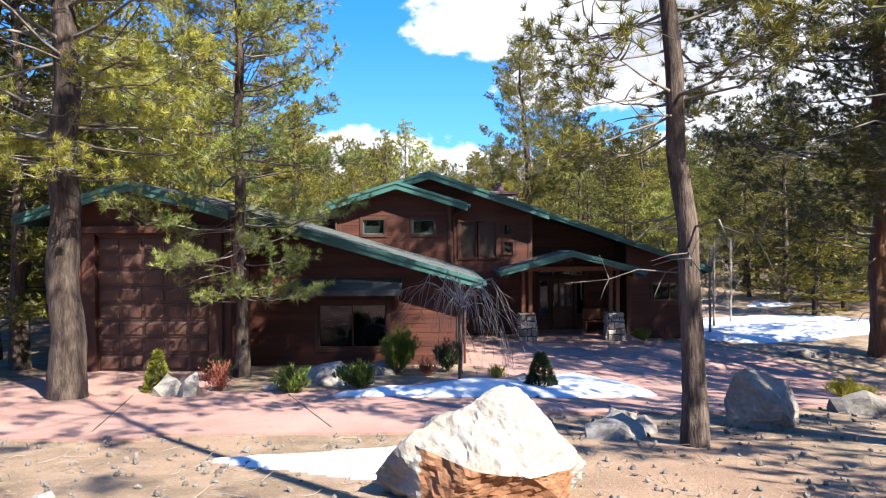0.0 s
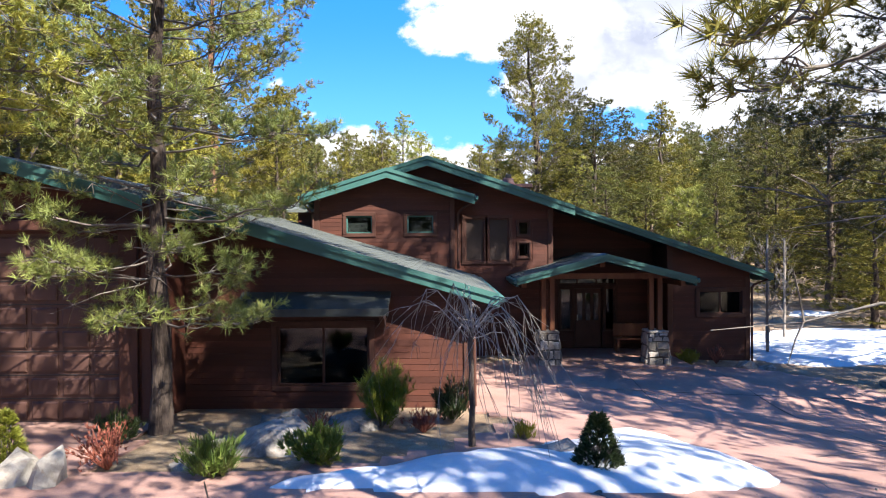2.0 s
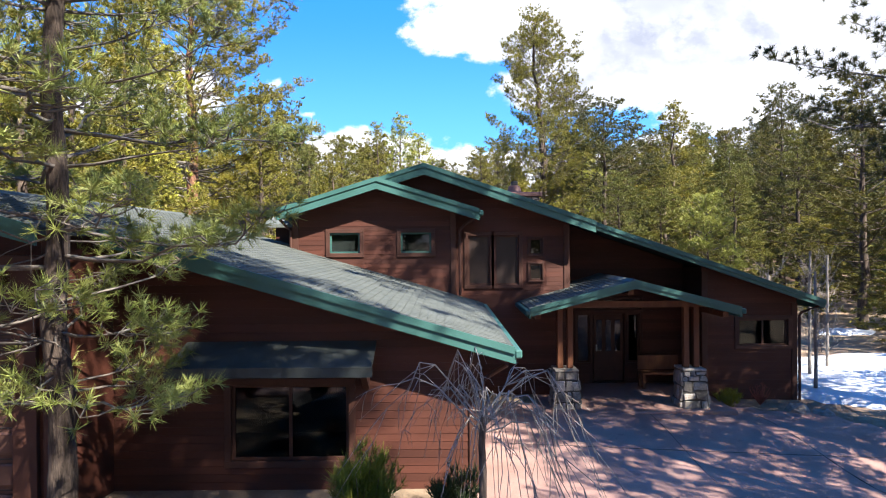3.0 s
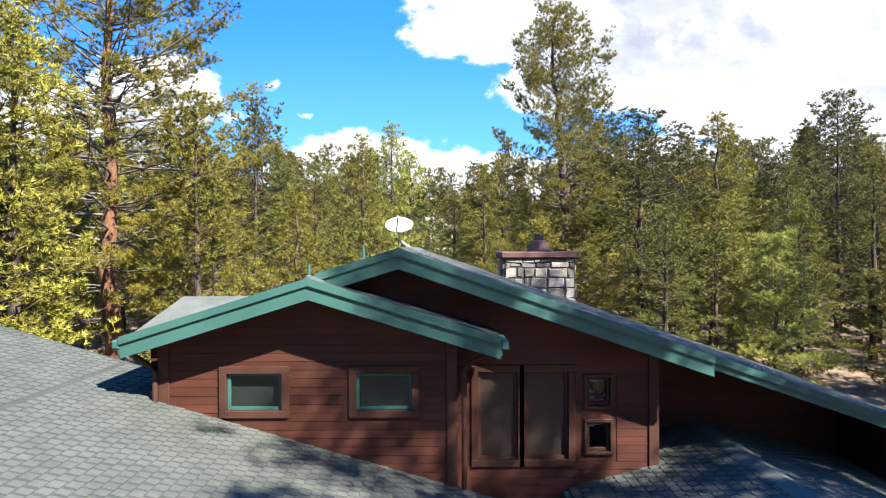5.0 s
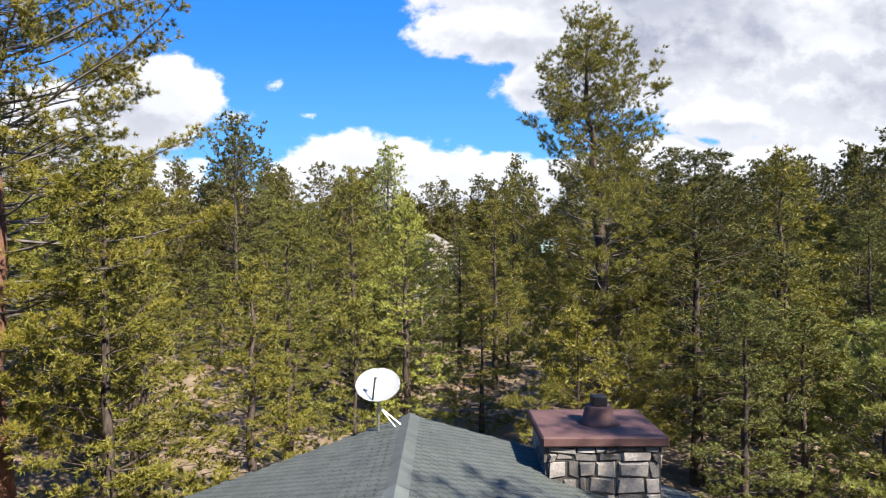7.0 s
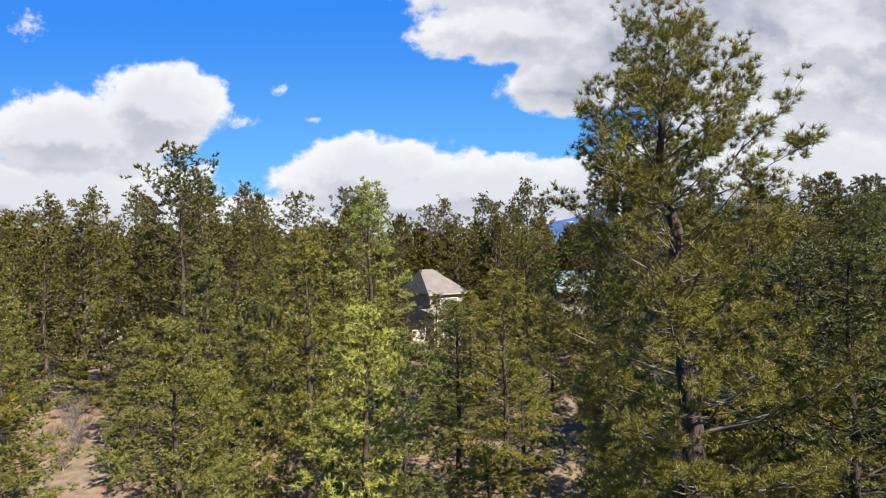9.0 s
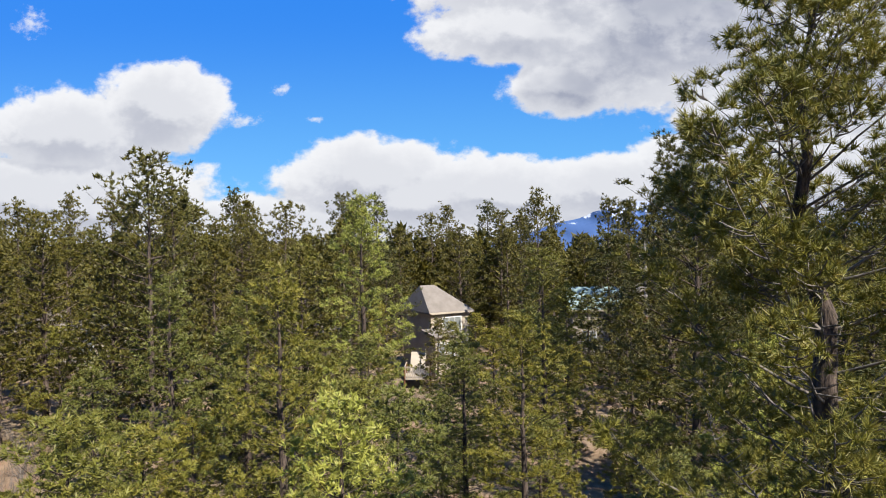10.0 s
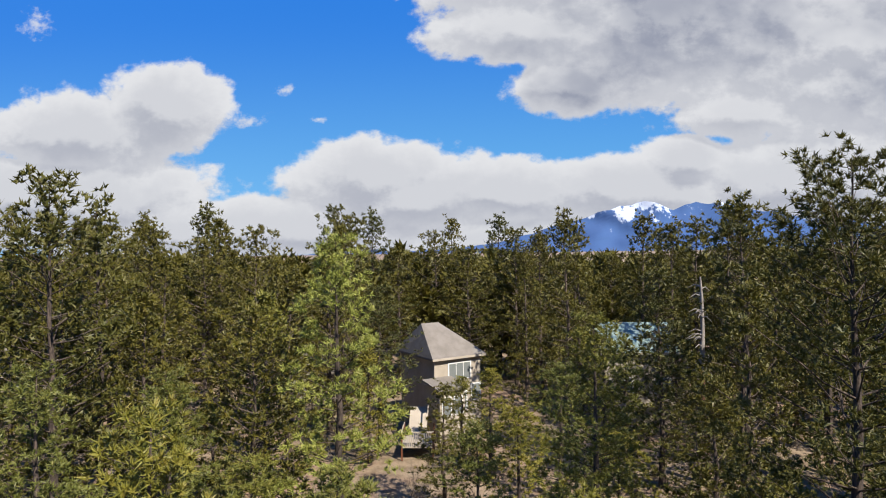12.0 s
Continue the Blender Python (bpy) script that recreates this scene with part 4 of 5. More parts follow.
snow = sheet("snow_patch", [(-2.7, 6.5), (-1.4, 6.8), (-0.1, 7.3), (0.7, 6.2), (0.3, 5.2), (-1.0, 5.7)], 0.03, SNOW, 0.11, 0.08)
tagged(snow, "thin patch of melting snow on pine needles", "snow", kind="stuff")
snow = sheet("snow_field", [(9.9, 24.0), (11.4, 22.8), (14.0, 23.0), (18, 24.5), (21, 28), (17, 31), (12, 29.5), (10.6, 27)], 0.04, SNOW, 0.3, 0.15)
tagged(snow, "broad patch of snow among the trees", "snow", kind="stuff")
for outline in ([(-16, 33), (-13.5, 32.4), (-11.5, 33.5), (-12.5, 35.5), (-15, 35.2)], [(18, 36), (20.5, 35.6), (21.5, 37), (19.5, 38)], [(-14.5, 21.5), (-12, 21.2), (-11.5, 23), (-14, 23.4)]):
    snow = sheet("snow_patch", outline, 0.03, SNOW, 0.25, 0.08)
    tagged(snow, "small patch of snow under the trees", "snow", kind="stuff")


def hull(name, pts, seed, mat, label, category="rock", rough=0.06, under=None, cuts=3):
    """A stone from its main corners, chipped and roughened."""
    bm = bmesh.new()
    for p in pts:
        bm.verts.new(p)
    r = bmesh.ops.convex_hull(bm, input=bm.verts)
    bmesh.ops.delete(bm, geom=[v for v in bm.verts if not v.link_faces], context="VERTS")
    bmesh.ops.triangulate(bm, faces=bm.faces)
    for _ in range(cuts):
        bmesh.ops.subdivide_edges(bm, edges=bm.edges, cuts=1, use_grid_fill=True)
        bmesh.ops.triangulate(bm, faces=bm.faces)
    bm.normal_update()
    if under:
        for f in bm.faces:
            c = f.calc_center_median()
            f.material_index = 1 if f.normal.z < -0.02 and f.normal.y < 0.1 and pts[0][0] + 0.42 < c.x < pts[0][0] + 1.75 else 0
    moves = []
    for v in bm.verts:
        p = v.co * 2.2 + Vector((seed * 5.3, 0, 0))
        step = math.floor(noise.noise(p * 1.3) * 4) / 4
        moves.append(v.normal * rough * (0.8 * noise.noise(p) + 0.6 * step + 0.45 * noise.noise(p * 3.1) + 0.25 * noise.noise(p * 8)))
    for v, m in zip(bm.verts, moves):
        v.co += m
    ob = part(name, bm, mat)
    if under:
        ob.data.materials.append(under)
    return tagged(ob, label, category)


def lifted(pts, x, y, s=1.0):
    z = land(x, y)
    return [(x + a * s, y + b * s, z + c * s) for a, b, c in pts]


hull("boulder", lifted([(-0.98, -0.1, 0.22), (-0.95, 0.1, 0.02), (-0.7, -0.32, 0.58), (-0.42, -0.22, 0.76), (-0.5, -0.38, 0.0), (-0.45, 0.3, 0.62), (0.18, 0.1, 0.98), (-0.06, -0.18, 0.88), (0.3, 0.2, 0.92), (0.48, -0.3, 0.6), (0.62, 0.25, 0.66),
                        (0.92, -0.12, 0.30), (0.72, -0.2, 0.0), (0.9, 0.3, 0.1), (-0.1, -0.62, 0.42), (0.35, -0.58, 0.34), (-0.05, -0.3, -0.1), (0.2, 0.6, 0.2), (-0.6, 0.55, 0.1)], 0.42, 5.15),
     3, BOULDER, "large pale limestone boulder with a rusty underside", "boulder", 0.075, BOULDER_UNDER, 4)
hull("boulder", lifted([(-0.5, -0.1, 0.0), (-0.52, 0, 0.45), (-0.4, -0.1, 0.8), (-0.15, 0.05, 0.84), (-0.1, -0.2, 0.55), (0.2, -0.1, 0.62), (0.42, 0.0, 0.68), (0.58, 0.1, 0.4), (0.55, 0.0, -0.05), (0.1, -0.4, 0.35), (0, -0.35, 0.0), (0.1, 0.5, 0.3), (0.3, 0.4, 0.0), (-0.3, 0.4, 0.1)], 4.72, 8.6),
     9, BOULDER, "pale weathered limestone boulder at the edge of the drive", "boulder", 0.06, None, 4)
SMALL = [(-0.5, -0.3, 0.0), (-0.45, 0.2, 0.3), (0, -0.3, 0.42), (0.2, 0.25, 0.5), (0.5, 0.0, 0.3), (0.45, -0.35, 0.0), (0.3, 0.4, 0.0), (-0.4, 0.4, 0.0), (0, -0.45, 0.1)]
for i, (x, y, s, sx, mat, label) in enumerate((
        (2.35, 7.85, 0.62, 1.3, BOULDER, "flat pale stone beside a pine trunk"), (2.85, 8.2, 0.5, 0.8, ROCK, "grey angular stone beside a pine trunk"), (2.75, 8.9, 0.6, 1.0, BOULDER, "pale stone at the edge of the drive"),
        (6.9, 9.6, 0.75, 1.2, ROCK, "dark stone in the shade"), (-5.35, 11.55, 0.62, 1.0, BOULDER, "pale pointed stone beside the drive"), (-4.95, 11.5, 0.66, 0.6, BOULDER, "upright white stone beside the drive"),
        (-3.35, 12.6, 0.75, 1.0, ROCK, "brown landscape stone in the bed"), (-3.5, 12.2, 0.45, 1.0, ROCK, "small stone in the bed"), (-2.55, 13.2, 1.05, 1.2, ROCK, "large dark landscape stone in the bed"),
        (-1.6, 14.6, 0.7, 1.4, ROCK, "flat landscape stone in the bed"), (-2.9, 14.9, 0.6, 1.5, ROCK, "flat landscape stone before the wall"), (1.62, 12.6, 0.62, 1.3, ROCK, "dark stone that pokes out of the snow"),
        (9.2, 22.5, 0.7, 1.0, ROCK, "grey stone beside the house corner"), (9.7, 22.2, 0.5, 1.0, ROCK, "grey stone beside the house corner"), (12.2, 20.3, 0.6, 1.6, ROCK, "low dark stone beside the snow"),
        (13.0, 20.2, 0.55, 1.4, ROCK, "low dark stone beside the snow"), (-9.4, 11.9, 0.6, 1.5, ROCK, "low grey stone among needles"), (-10.2, 12.6, 0.7, 1.3, ROCK, "low grey stone among needles"), (-3.6, 5.1, 0.2, 1.3, BOULDER, "small pale stone on pine needles"))):
    tilt = [(a * sx * s, b * s, c * s * (1.5 if "upright" in label or "pointed" in label else 1.0)) for a, b, c in SMALL]
    c, sn = math.cos(i * 1.9), math.sin(i * 1.9)
    hull("rock", lifted([(a * c - b * sn if sx == 1.0 else a, a * sn + b * c if sx == 1.0 else b, z - 0.05) for a, b, z in tilt], x, y), 20 + i, mat, label, "rock", 0.05, None, 2)

rnd = random.Random(21)


# ---- plants of the yard ----
def bush(name, at, size, mat, seed, label, blade=(9, 0.14, 0.02), count=260, kind="round", stem=TWIG):
    """A shrub: stems that fan out from the root, with small leaves along them."""
    rng = np.random.default_rng(seed)
    t = thing(name, at, label, "shrub")
    stems, cs, ws = [], [], []
    n = 26
    for _ in range(n):
        a = rng.uniform(0, math.tau)
        out = rng.uniform(0.1, 1.0)
        d = np.array((math.cos(a) * out * size[0], math.sin(a) * out * size[0], size[1] * rng.uniform(0.6, 1.0) * (1.05 - 0.4 * out)))
        pts = [d * 0.05, d * 0.5 + rng.normal(0, 0.03, 3), d]
        stems.append((pts, [0.012, 0.008, 0.004]))
        for _ in range(count // n):
            f = rng.uniform(0.25, 1.0)
            cs.append(d * f + rng.normal(0, 0.05, 3) * np.array((1, 1, 0.7))), ws.append(d / np.linalg.norm(d) * 0.8 + np.array((0, 0, 0.5)))
    if kind == "cone":
        cs, ws = [], []
        for _ in range(count):
            f = rng.random() ** 1.4
            a = rng.uniform(0, math.tau)
            r = size[0] * (1 - f) ** 0.85 * rng.uniform(0.75, 1.0) + 0.02
            cs.append(np.array((r * math.cos(a), r * math.sin(a), 0.05 + size[1] * f))), ws.append(np.array((math.cos(a) * 0.7, math.sin(a) * 0.7, 0.8)))
    o = new("stem_bundle", limb_mesh("stem_bundle", stems, stem, 4))
    o.parent = t
    o = new("foliage", tri_mesh("foliage", tufts(cs, ws, blade[0], blade[1], blade[2], rng, 0.45), mat))
    o.parent = t
    return t


def spot(x, y):
    return (x, y, land(x, y) + 0.0)


bush("small_conifer", spot(-5.75, 11.9), (0.26, 0.78), SHRUB_YELLOW, 1, "small yellow-green conical conifer between stones", (10, 0.09, 0.02), 420, "cone")
bush("small_conifer", (2.0, 11.85, land(2.0, 11.85) + 0.02), (0.33, 0.72), SHRUB_DARK, 2, "dark green conical conifer in the snow", (10, 0.10, 0.022), 520, "cone")
bush("red_shrub", spot(-4.55, 12.15), (0.55, 0.75), RED_TWIG, 3, "dry reddish barberry shrub", (5, 0.07, 0.02), 240, stem=RED_TWIG)
bush("shrub", spot(-3.0, 11.75), (0.42, 0.55), SHRUB, 4, "low yellow-green broom shrub", (8, 0.16, 0.014), 380)
bush("shrub", spot(-1.7, 12.3), (0.52, 0.6), SHRUB, 5, "low bright green shrub at the edge of the snow", (9, 0.14, 0.03), 380)
bush("shrub", spot(-1.1, 14.6), (0.62, 1.25), SHRUB, 6, "tall feathery green broom shrub before the wall", (9, 0.20, 0.014), 700)
bush("shrub", spot(0.15, 14.9), (0.45, 0.85), SHRUB_DARK, 7, "dark shrub behind the bare tree", (8, 0.16, 0.018), 340)
bush("shrub", spot(-0.35, 14.2), (0.4, 0.5), RED_TWIG, 8, "reddish dry shrub in the bed", (4, 0.08, 0.015), 160, stem=RED_TWIG)
bush("shrub", spot(-5.1, 13.4), (0.4, 0.6), SHRUB_DARK, 9, "small dark shrub beside the garage", (8, 0.13, 0.02), 240)
bush("shrub", spot(7.6, 22.9), (0.38, 0.5), SHRUB_YELLOW, 10, "yellowish grassy shrub beside the entry", (8, 0.16, 0.014), 240)
bush("shrub", spot(8.6, 23.2), (0.35, 0.7), RED_TWIG, 14, "bare reddish shrub beside the entry", (3, 0.06, 0.012), 90, stem=RED_TWIG)
bush("grass_clump", spot(8.3, 11.9), (0.5, 0.45), SHRUB_YELLOW, 11, "pale grassy clump beside a trunk", (9, 0.2, 0.012), 220)
bush("shrub", spot(-2.2, 14.4), (0.4, 0.45), RED_TWIG, 12, "twiggy reddish shrub among stones", (3, 0.06, 0.012), 90, stem=RED_TWIG)
bush("grass_clump", spot(1.25, 13.7), (0.22, 0.3), SHRUB_YELLOW, 13, "small yellow grass clump in the snow", (7, 0.14, 0.012), 90)


def bare_tree(name, at, h, seed, mat, label, weep=True, spread=1.5, count=26):
    """A leafless ornamental tree; a weeping one hangs its long twigs in arcs."""
    rng = np.random.default_rng(seed)
    t = thing(name, at, label, "tree")
    trunk = [np.array((0, 0, h * i / 6)) + rng.normal(0, 0.012, 3) * (i > 0) for i in range(7)]
    o = new("trunk", limb_mesh("trunk", [(trunk, [0.06, 0.05, 0.045, 0.042, 0.04, 0.038, 0.035])], BARK if weep else PALE_TWIG, 8))
    o.parent = t
    limbs = []
    for i in range(count):
        a = rng.uniform(0, math.tau)
        ln = spread * rng.uniform(0.5, 1.0)
        if weep:
            z0, drop = h * rng.uniform(0.88, 1.0), h * rng.uniform(0.1, 1.0)
            arch = rng.uniform(0.15, 0.85)
            fun = lambda f: np.array((math.cos(a) * ln * f ** 0.8, math.sin(a) * ln * f ** 0.8, z0 + arch * math.sin(min(1, f * 1.7) * math.pi * 0.62) - drop * f ** 2.4))
        else:
            z0 = h * rng.uniform(0.15, 0.95)
            fun = lambda f: np.array((math.cos(a) * ln * f * 0.6, math.sin(a) * ln * f * 0.6, z0 + ln * f * 0.9))
        pts = [fun(k / 7) + rng.normal(0, 0.03, 3) * (k > 0) for k in range(8)]
        limbs.append((pts, [0.0105 - 0.0012 * k for k in range(8)]))
        for _ in range(7 if weep else 5):
            k = rng.integers(1, 7)
            e = (pts[k + 1] - pts[k]) * rng.uniform(0.8, 2.2) + rng.normal(0, 0.14, 3) + np.array((0, 0, -0.12 if weep else 0.1))
            q = [pts[k], pts[k] + e * 0.5 + rng.normal(0, 0.03, 3), pts[k] + e + np.array((0, 0, -0.10 if weep else 0.05))]
            limbs.append((q, [0.0055, 0.004, 0.0025]))
    o = new("twig_crown", limb_mesh("twig_crown", limbs, mat, 4))
    o.parent = t
    return t


bare_tree("weeping_tree", spot(0.42, 13.2), 1.85, 31, PALE_TWIG, "small leafless weeping tree with pale hanging twigs", True, 1.65, 24)
bare_tree("bare_sapling", spot(10.9, 24.5), 3.6, 32, PALE_TWIG, "pale leafless aspen sapling beside the house", False, 1.0, 22)
for k, (x, y, h) in enumerate(((12.0, 26.6, 4.2), (11.6, 28.4, 3.4), (13.2, 27.6, 4.0), (12.6, 30.2, 3.2))):
    bare_tree("bare_sapling", spot(x, y), h, 60 + k, PALE_TWIG, "pale leafless aspen sapling among the pines", False, 1.0, 20)
for k, (x, y) in enumerate(((-14.5, 45.0), (-11.8, 48.5), (-16.8, 50), (-3.4, 76), (-6.4, 78.5), (-1.8, 79.5), (-17.5, 54), (-4.8, 74), (-24, 70), (-22.4, 68.2), (-25.2, 72.4), (-21.4, 66), (-23.2, 66.4), (-20.6, 63.8))):
    bare_tree("bare_shrub", spot(x, y), 0.6, 33 + k, TWIG, "grey leafless oak brush on open ground", False, 2.2, 30)

# cones, twigs and stones strewn on the needles
bm = bmesh.new()
for _ in range(1500):
    x, y = rnd.uniform(-8, 9), rnd.uniform(2.5, 11.5)
    if 8.0 < y and x < 1.5:
        continue
    s = rnd.uniform(0.012, 0.04) * (1.6 if rnd.random() < 0.08 else 1)
    bmesh.ops.create_icosphere(bm, subdivisions=1, radius=1.0, matrix=Matrix.LocRotScale((x, y, land(x, y) + s * 0.5), Euler((rnd.uniform(0, 3), rnd.uniform(0, 3), 0)), (s * rnd.uniform(0.7, 1.8), s, s * 0.7)))
tagged(part("needle_litter", bm, ROCK), "pine cones and small stones strewn over the needles", "litter", kind="stuff")
limbs = []
rng = np.random.default_rng(77)
for _ in range(900):
    x, y = rng.uniform(-8, 9), rng.uniform(2.5, 11.5)
    if 8.0 < y and x < 1.5:
        continue
    a, ln = rng.uniform(0, math.tau), rng.uniform(0.08, 0.35)
    p = np.array((x, y, land(x, y) + 0.012))
    d = np.array((math.cos(a), math.sin(a), 0.08)) * ln
    limbs.append(([p, p + d * 0.5 + rng.normal(0, 0.01, 3), p + d], [0.005, 0.004, 0.002]))
tagged(new("fallen_twigs", limb_mesh("fallen_twigs", limbs, PALE_TWIG, 3)), "dry twigs and needles fallen on the ground", "litter", kind="stuff")


# ---- the house in detail ----
def window(x0, x1, z0, z1, y, mullions=(), frame_mat=GREEN, trim=0.11, blind=True, deep=0.07, trim_mat=TRIM, pane_mat=GLASS):
    """A window in an opening: trim on the wall, a painted frame, glass, and a blind behind it."""
    win = hp("window", bmesh.new(), frame_mat)
    bm = bmesh.new()
    t = 0.045
    for a, b, c, d in ((x0, x1, z1 - t, z1), (x0, x1, z0, z0 + t), (x0, x0 + t, z0 + t, z1 - t), (x1 - t, x1, z0 + t, z1 - t), *[(m - t / 2, m + t / 2, z0 + t, z1 - t) for m in mullions]):
        box(bm, a, b, y + deep - 0.05, y + deep + 0.02, c, d)
    hp("window_frame", bm, frame_mat, win)
    if trim:
        bm = bmesh.new()
        for a, b, c, d in ((x0 - trim, x1 + trim, z1, z1 + trim), (x0 - trim, x1 + trim, z0 - trim, z0), (x0 - trim, x0, z0, z1), (x1, x1 + trim, z0, z1)):
            box(bm, a, b, y - 0.045, y + 0.03, c, d, bevel=0.006)
        hp("window_trim", bm, trim_mat, win)
    edges = [x0 + t, *[m for m in mullions], x1 - t]
    for a, b in zip(edges, edges[1:]):
        ob = hp("pane", boxed(a, b, y + deep - 0.012, y + deep - 0.006, z0 + t, z1 - t), pane_mat, win)
        ob.visible_shadow = False
    if blind:
        hp("blind", boxed(x0 + 0.02, x1 - 0.02, y + deep + 0.05, y + deep + 0.06, z0 + 0.02, z1 - 0.02), BLIND, win)
    return win


window(*WIN_A, 23.25)
window(*WIN_B, 23.25)
window(*TALL_L, 23.75, frame_mat=TRIM, blind=False, pane_mat=DARK_PANE)
window(*TALL_R, 23.75, frame_mat=TRIM, blind=False, pane_mat=DARK_PANE)
window(*SLIM_UP, 23.75, frame_mat=TRIM, blind=False, trim=0.05)
window(*SLIM_DOWN, 23.75, frame_mat=TRIM, blind=False, trim=0.05)
window(*WING_WIN, 16.52, mullions=(-2.5,), frame_mat=TRIM, blind=False)
window(*EAST_WIN, 23.9, mullions=(9.05,), frame_mat=TRIM, blind=False)
window(*SIDE_L, 25.2, frame_mat=TRIM, blind=False, trim=0.06)
window(*SIDE_R, 25.2, frame_mat=TRIM, blind=False, trim=0.06)
window(*TRANSOM, 25.2, mullions=(4.66, 5.33), frame_mat=TRIM, blind=False, trim=0.06)

# the front door
door = hp("door", boxed(4.58, 5.47, 25.22, 25.27, 0.04, 2.06, bevel=0.005), TRIM, label="dark wooden front door with narrow panes")
for x in (4.74, 5.02, 5.30):
    hp("pane", boxed(x - 0.085, x + 0.085, 25.205, 25.213, 0.95, 1.9), GLASS, door)
hp("handle", boxed(4.63, 4.655, 25.14, 25.2, 0.95, 1.15, bevel=0.005), METAL, door)

# the tall garage door with raised panels
gdoor = hp("garage_door", boxed(RV[0], RV[1], 15.06, 15.10, RV[2] - 0.08, RV[3]), DOORPAINT, label="tall brown sectional garage door with raised panels")
cols, rows = 5, 8
w, h = (RV[1] - RV[0]) / cols, (RV[3] - RV[2]) / rows
panel_mesh = None
for r in range(rows):
    hp("section_seam", boxed(RV[0], RV[1], 15.048, 15.062, RV[2] + r * h - 0.008, RV[2] + r * h + 0.008), BLACK, gdoor)
    for c in range(cols):
        x, z = RV[0] + (c + 0.5) * w, RV[2] + (r + 0.5) * h
        if panel_mesh is None:
            bm = boxed(-w * 0.42, w * 0.42, -0.012, 0.012, -h * 0.36, h * 0.36)
            front = [f for f in bm.faces if f.normal.y < -0.9]
            bmesh.ops.inset_region(bm, faces=front, thickness=0.035, depth=0.012)
            panel_mesh = bpy.data.meshes.new("panel")
            bm.to_mesh(panel_mesh), bm.free()
            panel_mesh.materials.append(DOORPAINT)
        ob = new("panel", panel_mesh)
        ob.parent, ob.location = gdoor, (x, 15.048 - 22, z)
for a in (RV[1], RV[0] - 0.34):
    hp("door_trim", boxed(a, a + 0.34, 14.9, 15.0, 0.2, RV[3] + 0.05, bevel=0.008), TRIM)
hp("door_lintel", boxed(RV[0] - 0.5, RV[1] + 0.42, 14.8, 15.0, RV[3] + 0.06, RV[3] + 0.24, bevel=0.01), TRIM)

# the awning over the wing window
bm = prismed([(-4.15, 16.5, 2.66), (-4.15, 16.5, 2.58), (-4.15, 15.72, 2.30), (-4.15, 15.72, 2.38)], (3.06, 0, 0))
awning = hp("awning", bm, SHINGLE_DARK, label="small dark shed roof over a window")
hp("awning_fascia", boxed(-4.17, -1.07, 15.68, 15.72, 2.24, 2.39), SHINGLE_DARK, awning)
for x in (-4.0, -1.25):
    hp("bracket", prismed([(x - 0.05, 16.5, 2.45), (x - 0.05, 16.5, 1.9), (x - 0.05, 16.4, 1.9), (x - 0.05, 15.85, 2.33)], (0.1, 0, 0)), TRIM, awning)

# corner boards, belt and downspouts
for x, y, z0, z1 in ((-5.4, 14.94, 0.2, 4.3), (0.47, 16.48, 0.1, 2.42), (-4.02, 23.21, 3.7, 5.1), (0.27, 23.21, 2.6, 5.12), (3.46, 23.71, 2.4, 4.75), (9.92, 23.86, -0.5, 2.5), (7.38, 23.86, -0.4, 3.4)):
    hp("corner_board", boxed(x - 0.07, x + 0.09, y, y + 0.05, z0, z1, bevel=0.006), TRIM)
for pts in ([(1.0, 16.3, 2.3), (0.75, 16.5, 2.1), (0.62, 16.47, 2.0), (0.62, 16.47, 0.2)], [(0.9, 22.85, 4.95), (0.55, 23.1, 4.72), (0.46, 23.17, 4.6), (0.46, 23.17, 2.85)],
            [(10.4, 23.5, 2.45), (10.1, 23.8, 2.25), (10.05, 23.84, 2.15), (10.05, 23.84, -0.3)], [(-4.38, 22.9, 4.95), (-4.2, 23.15, 4.7), (-4.12, 23.18, 4.6), (-4.12, 23.18, 4.15)]):
    hp("downspout", tube(bmesh.new(), pts, [0.04] * 4, 8), TRIM)
# the porch: slab, step, bench, purlins
hp("porch_slab", boxed(2.5, 7.4, 21.95, 25.2, -0.6, -0.02, bevel=0.02), CONCRETE)
for x in (2.35, 4.65, 7.0):
    hp("porch_purlin", boxed(x - 0.07, x + 0.07, 21.75, 25.2, pz(x) - 0.34, pz(x) - 0.2), TIMBER)
bench = thing("porch_bench", (6.35, 24.5, -0.02), "reddish timber bench on the shaded porch", "bench")
part("seat", boxed(-0.6, 0.6, -0.22, 0.22, 0.42, 0.47, bevel=0.008), TIMBER, bench)
part("backrest", boxed(-0.6, 0.6, 0.19, 0.24, 0.5, 0.92, bevel=0.008), TIMBER, bench)
for a, b in ((-0.54, -0.16), (0.54, -0.16), (-0.54, 0.18), (0.54, 0.18)):
    part("leg", boxed(a - 0.04, a + 0.04, b - 0.04, b + 0.04, 0, 0.42), TIMBER, bench)


# satellite dish on the ridge
dish = thing("satellite_dish", (-1.05, 31.45, 6.22), "round off-white satellite dish on a tripod mount", "satellite dish")
bm = bmesh.new()
n, rings = 28, 6
grid = [[bm.verts.new((0.40 * k / rings * math.cos(i * math.tau / n), 0.40 * k / rings * math.sin(i * math.tau / n), 0.10 * (k / rings) ** 2)) for i in range(n)] for k in range(1, rings + 1)]
hub = bm.verts.new((0, 0, 0))
for i in range(n):
    bm.faces.new((hub, grid[0][i], grid[0][(i + 1) % n]))
    for k in range(rings - 1):
        bm.faces.new((grid[k][i], grid[k + 1][i], grid[k + 1][(i + 1) % n], grid[k][(i + 1) % n]))
bmesh.ops.solidify(bm, geom=bm.faces, thickness=0.012)
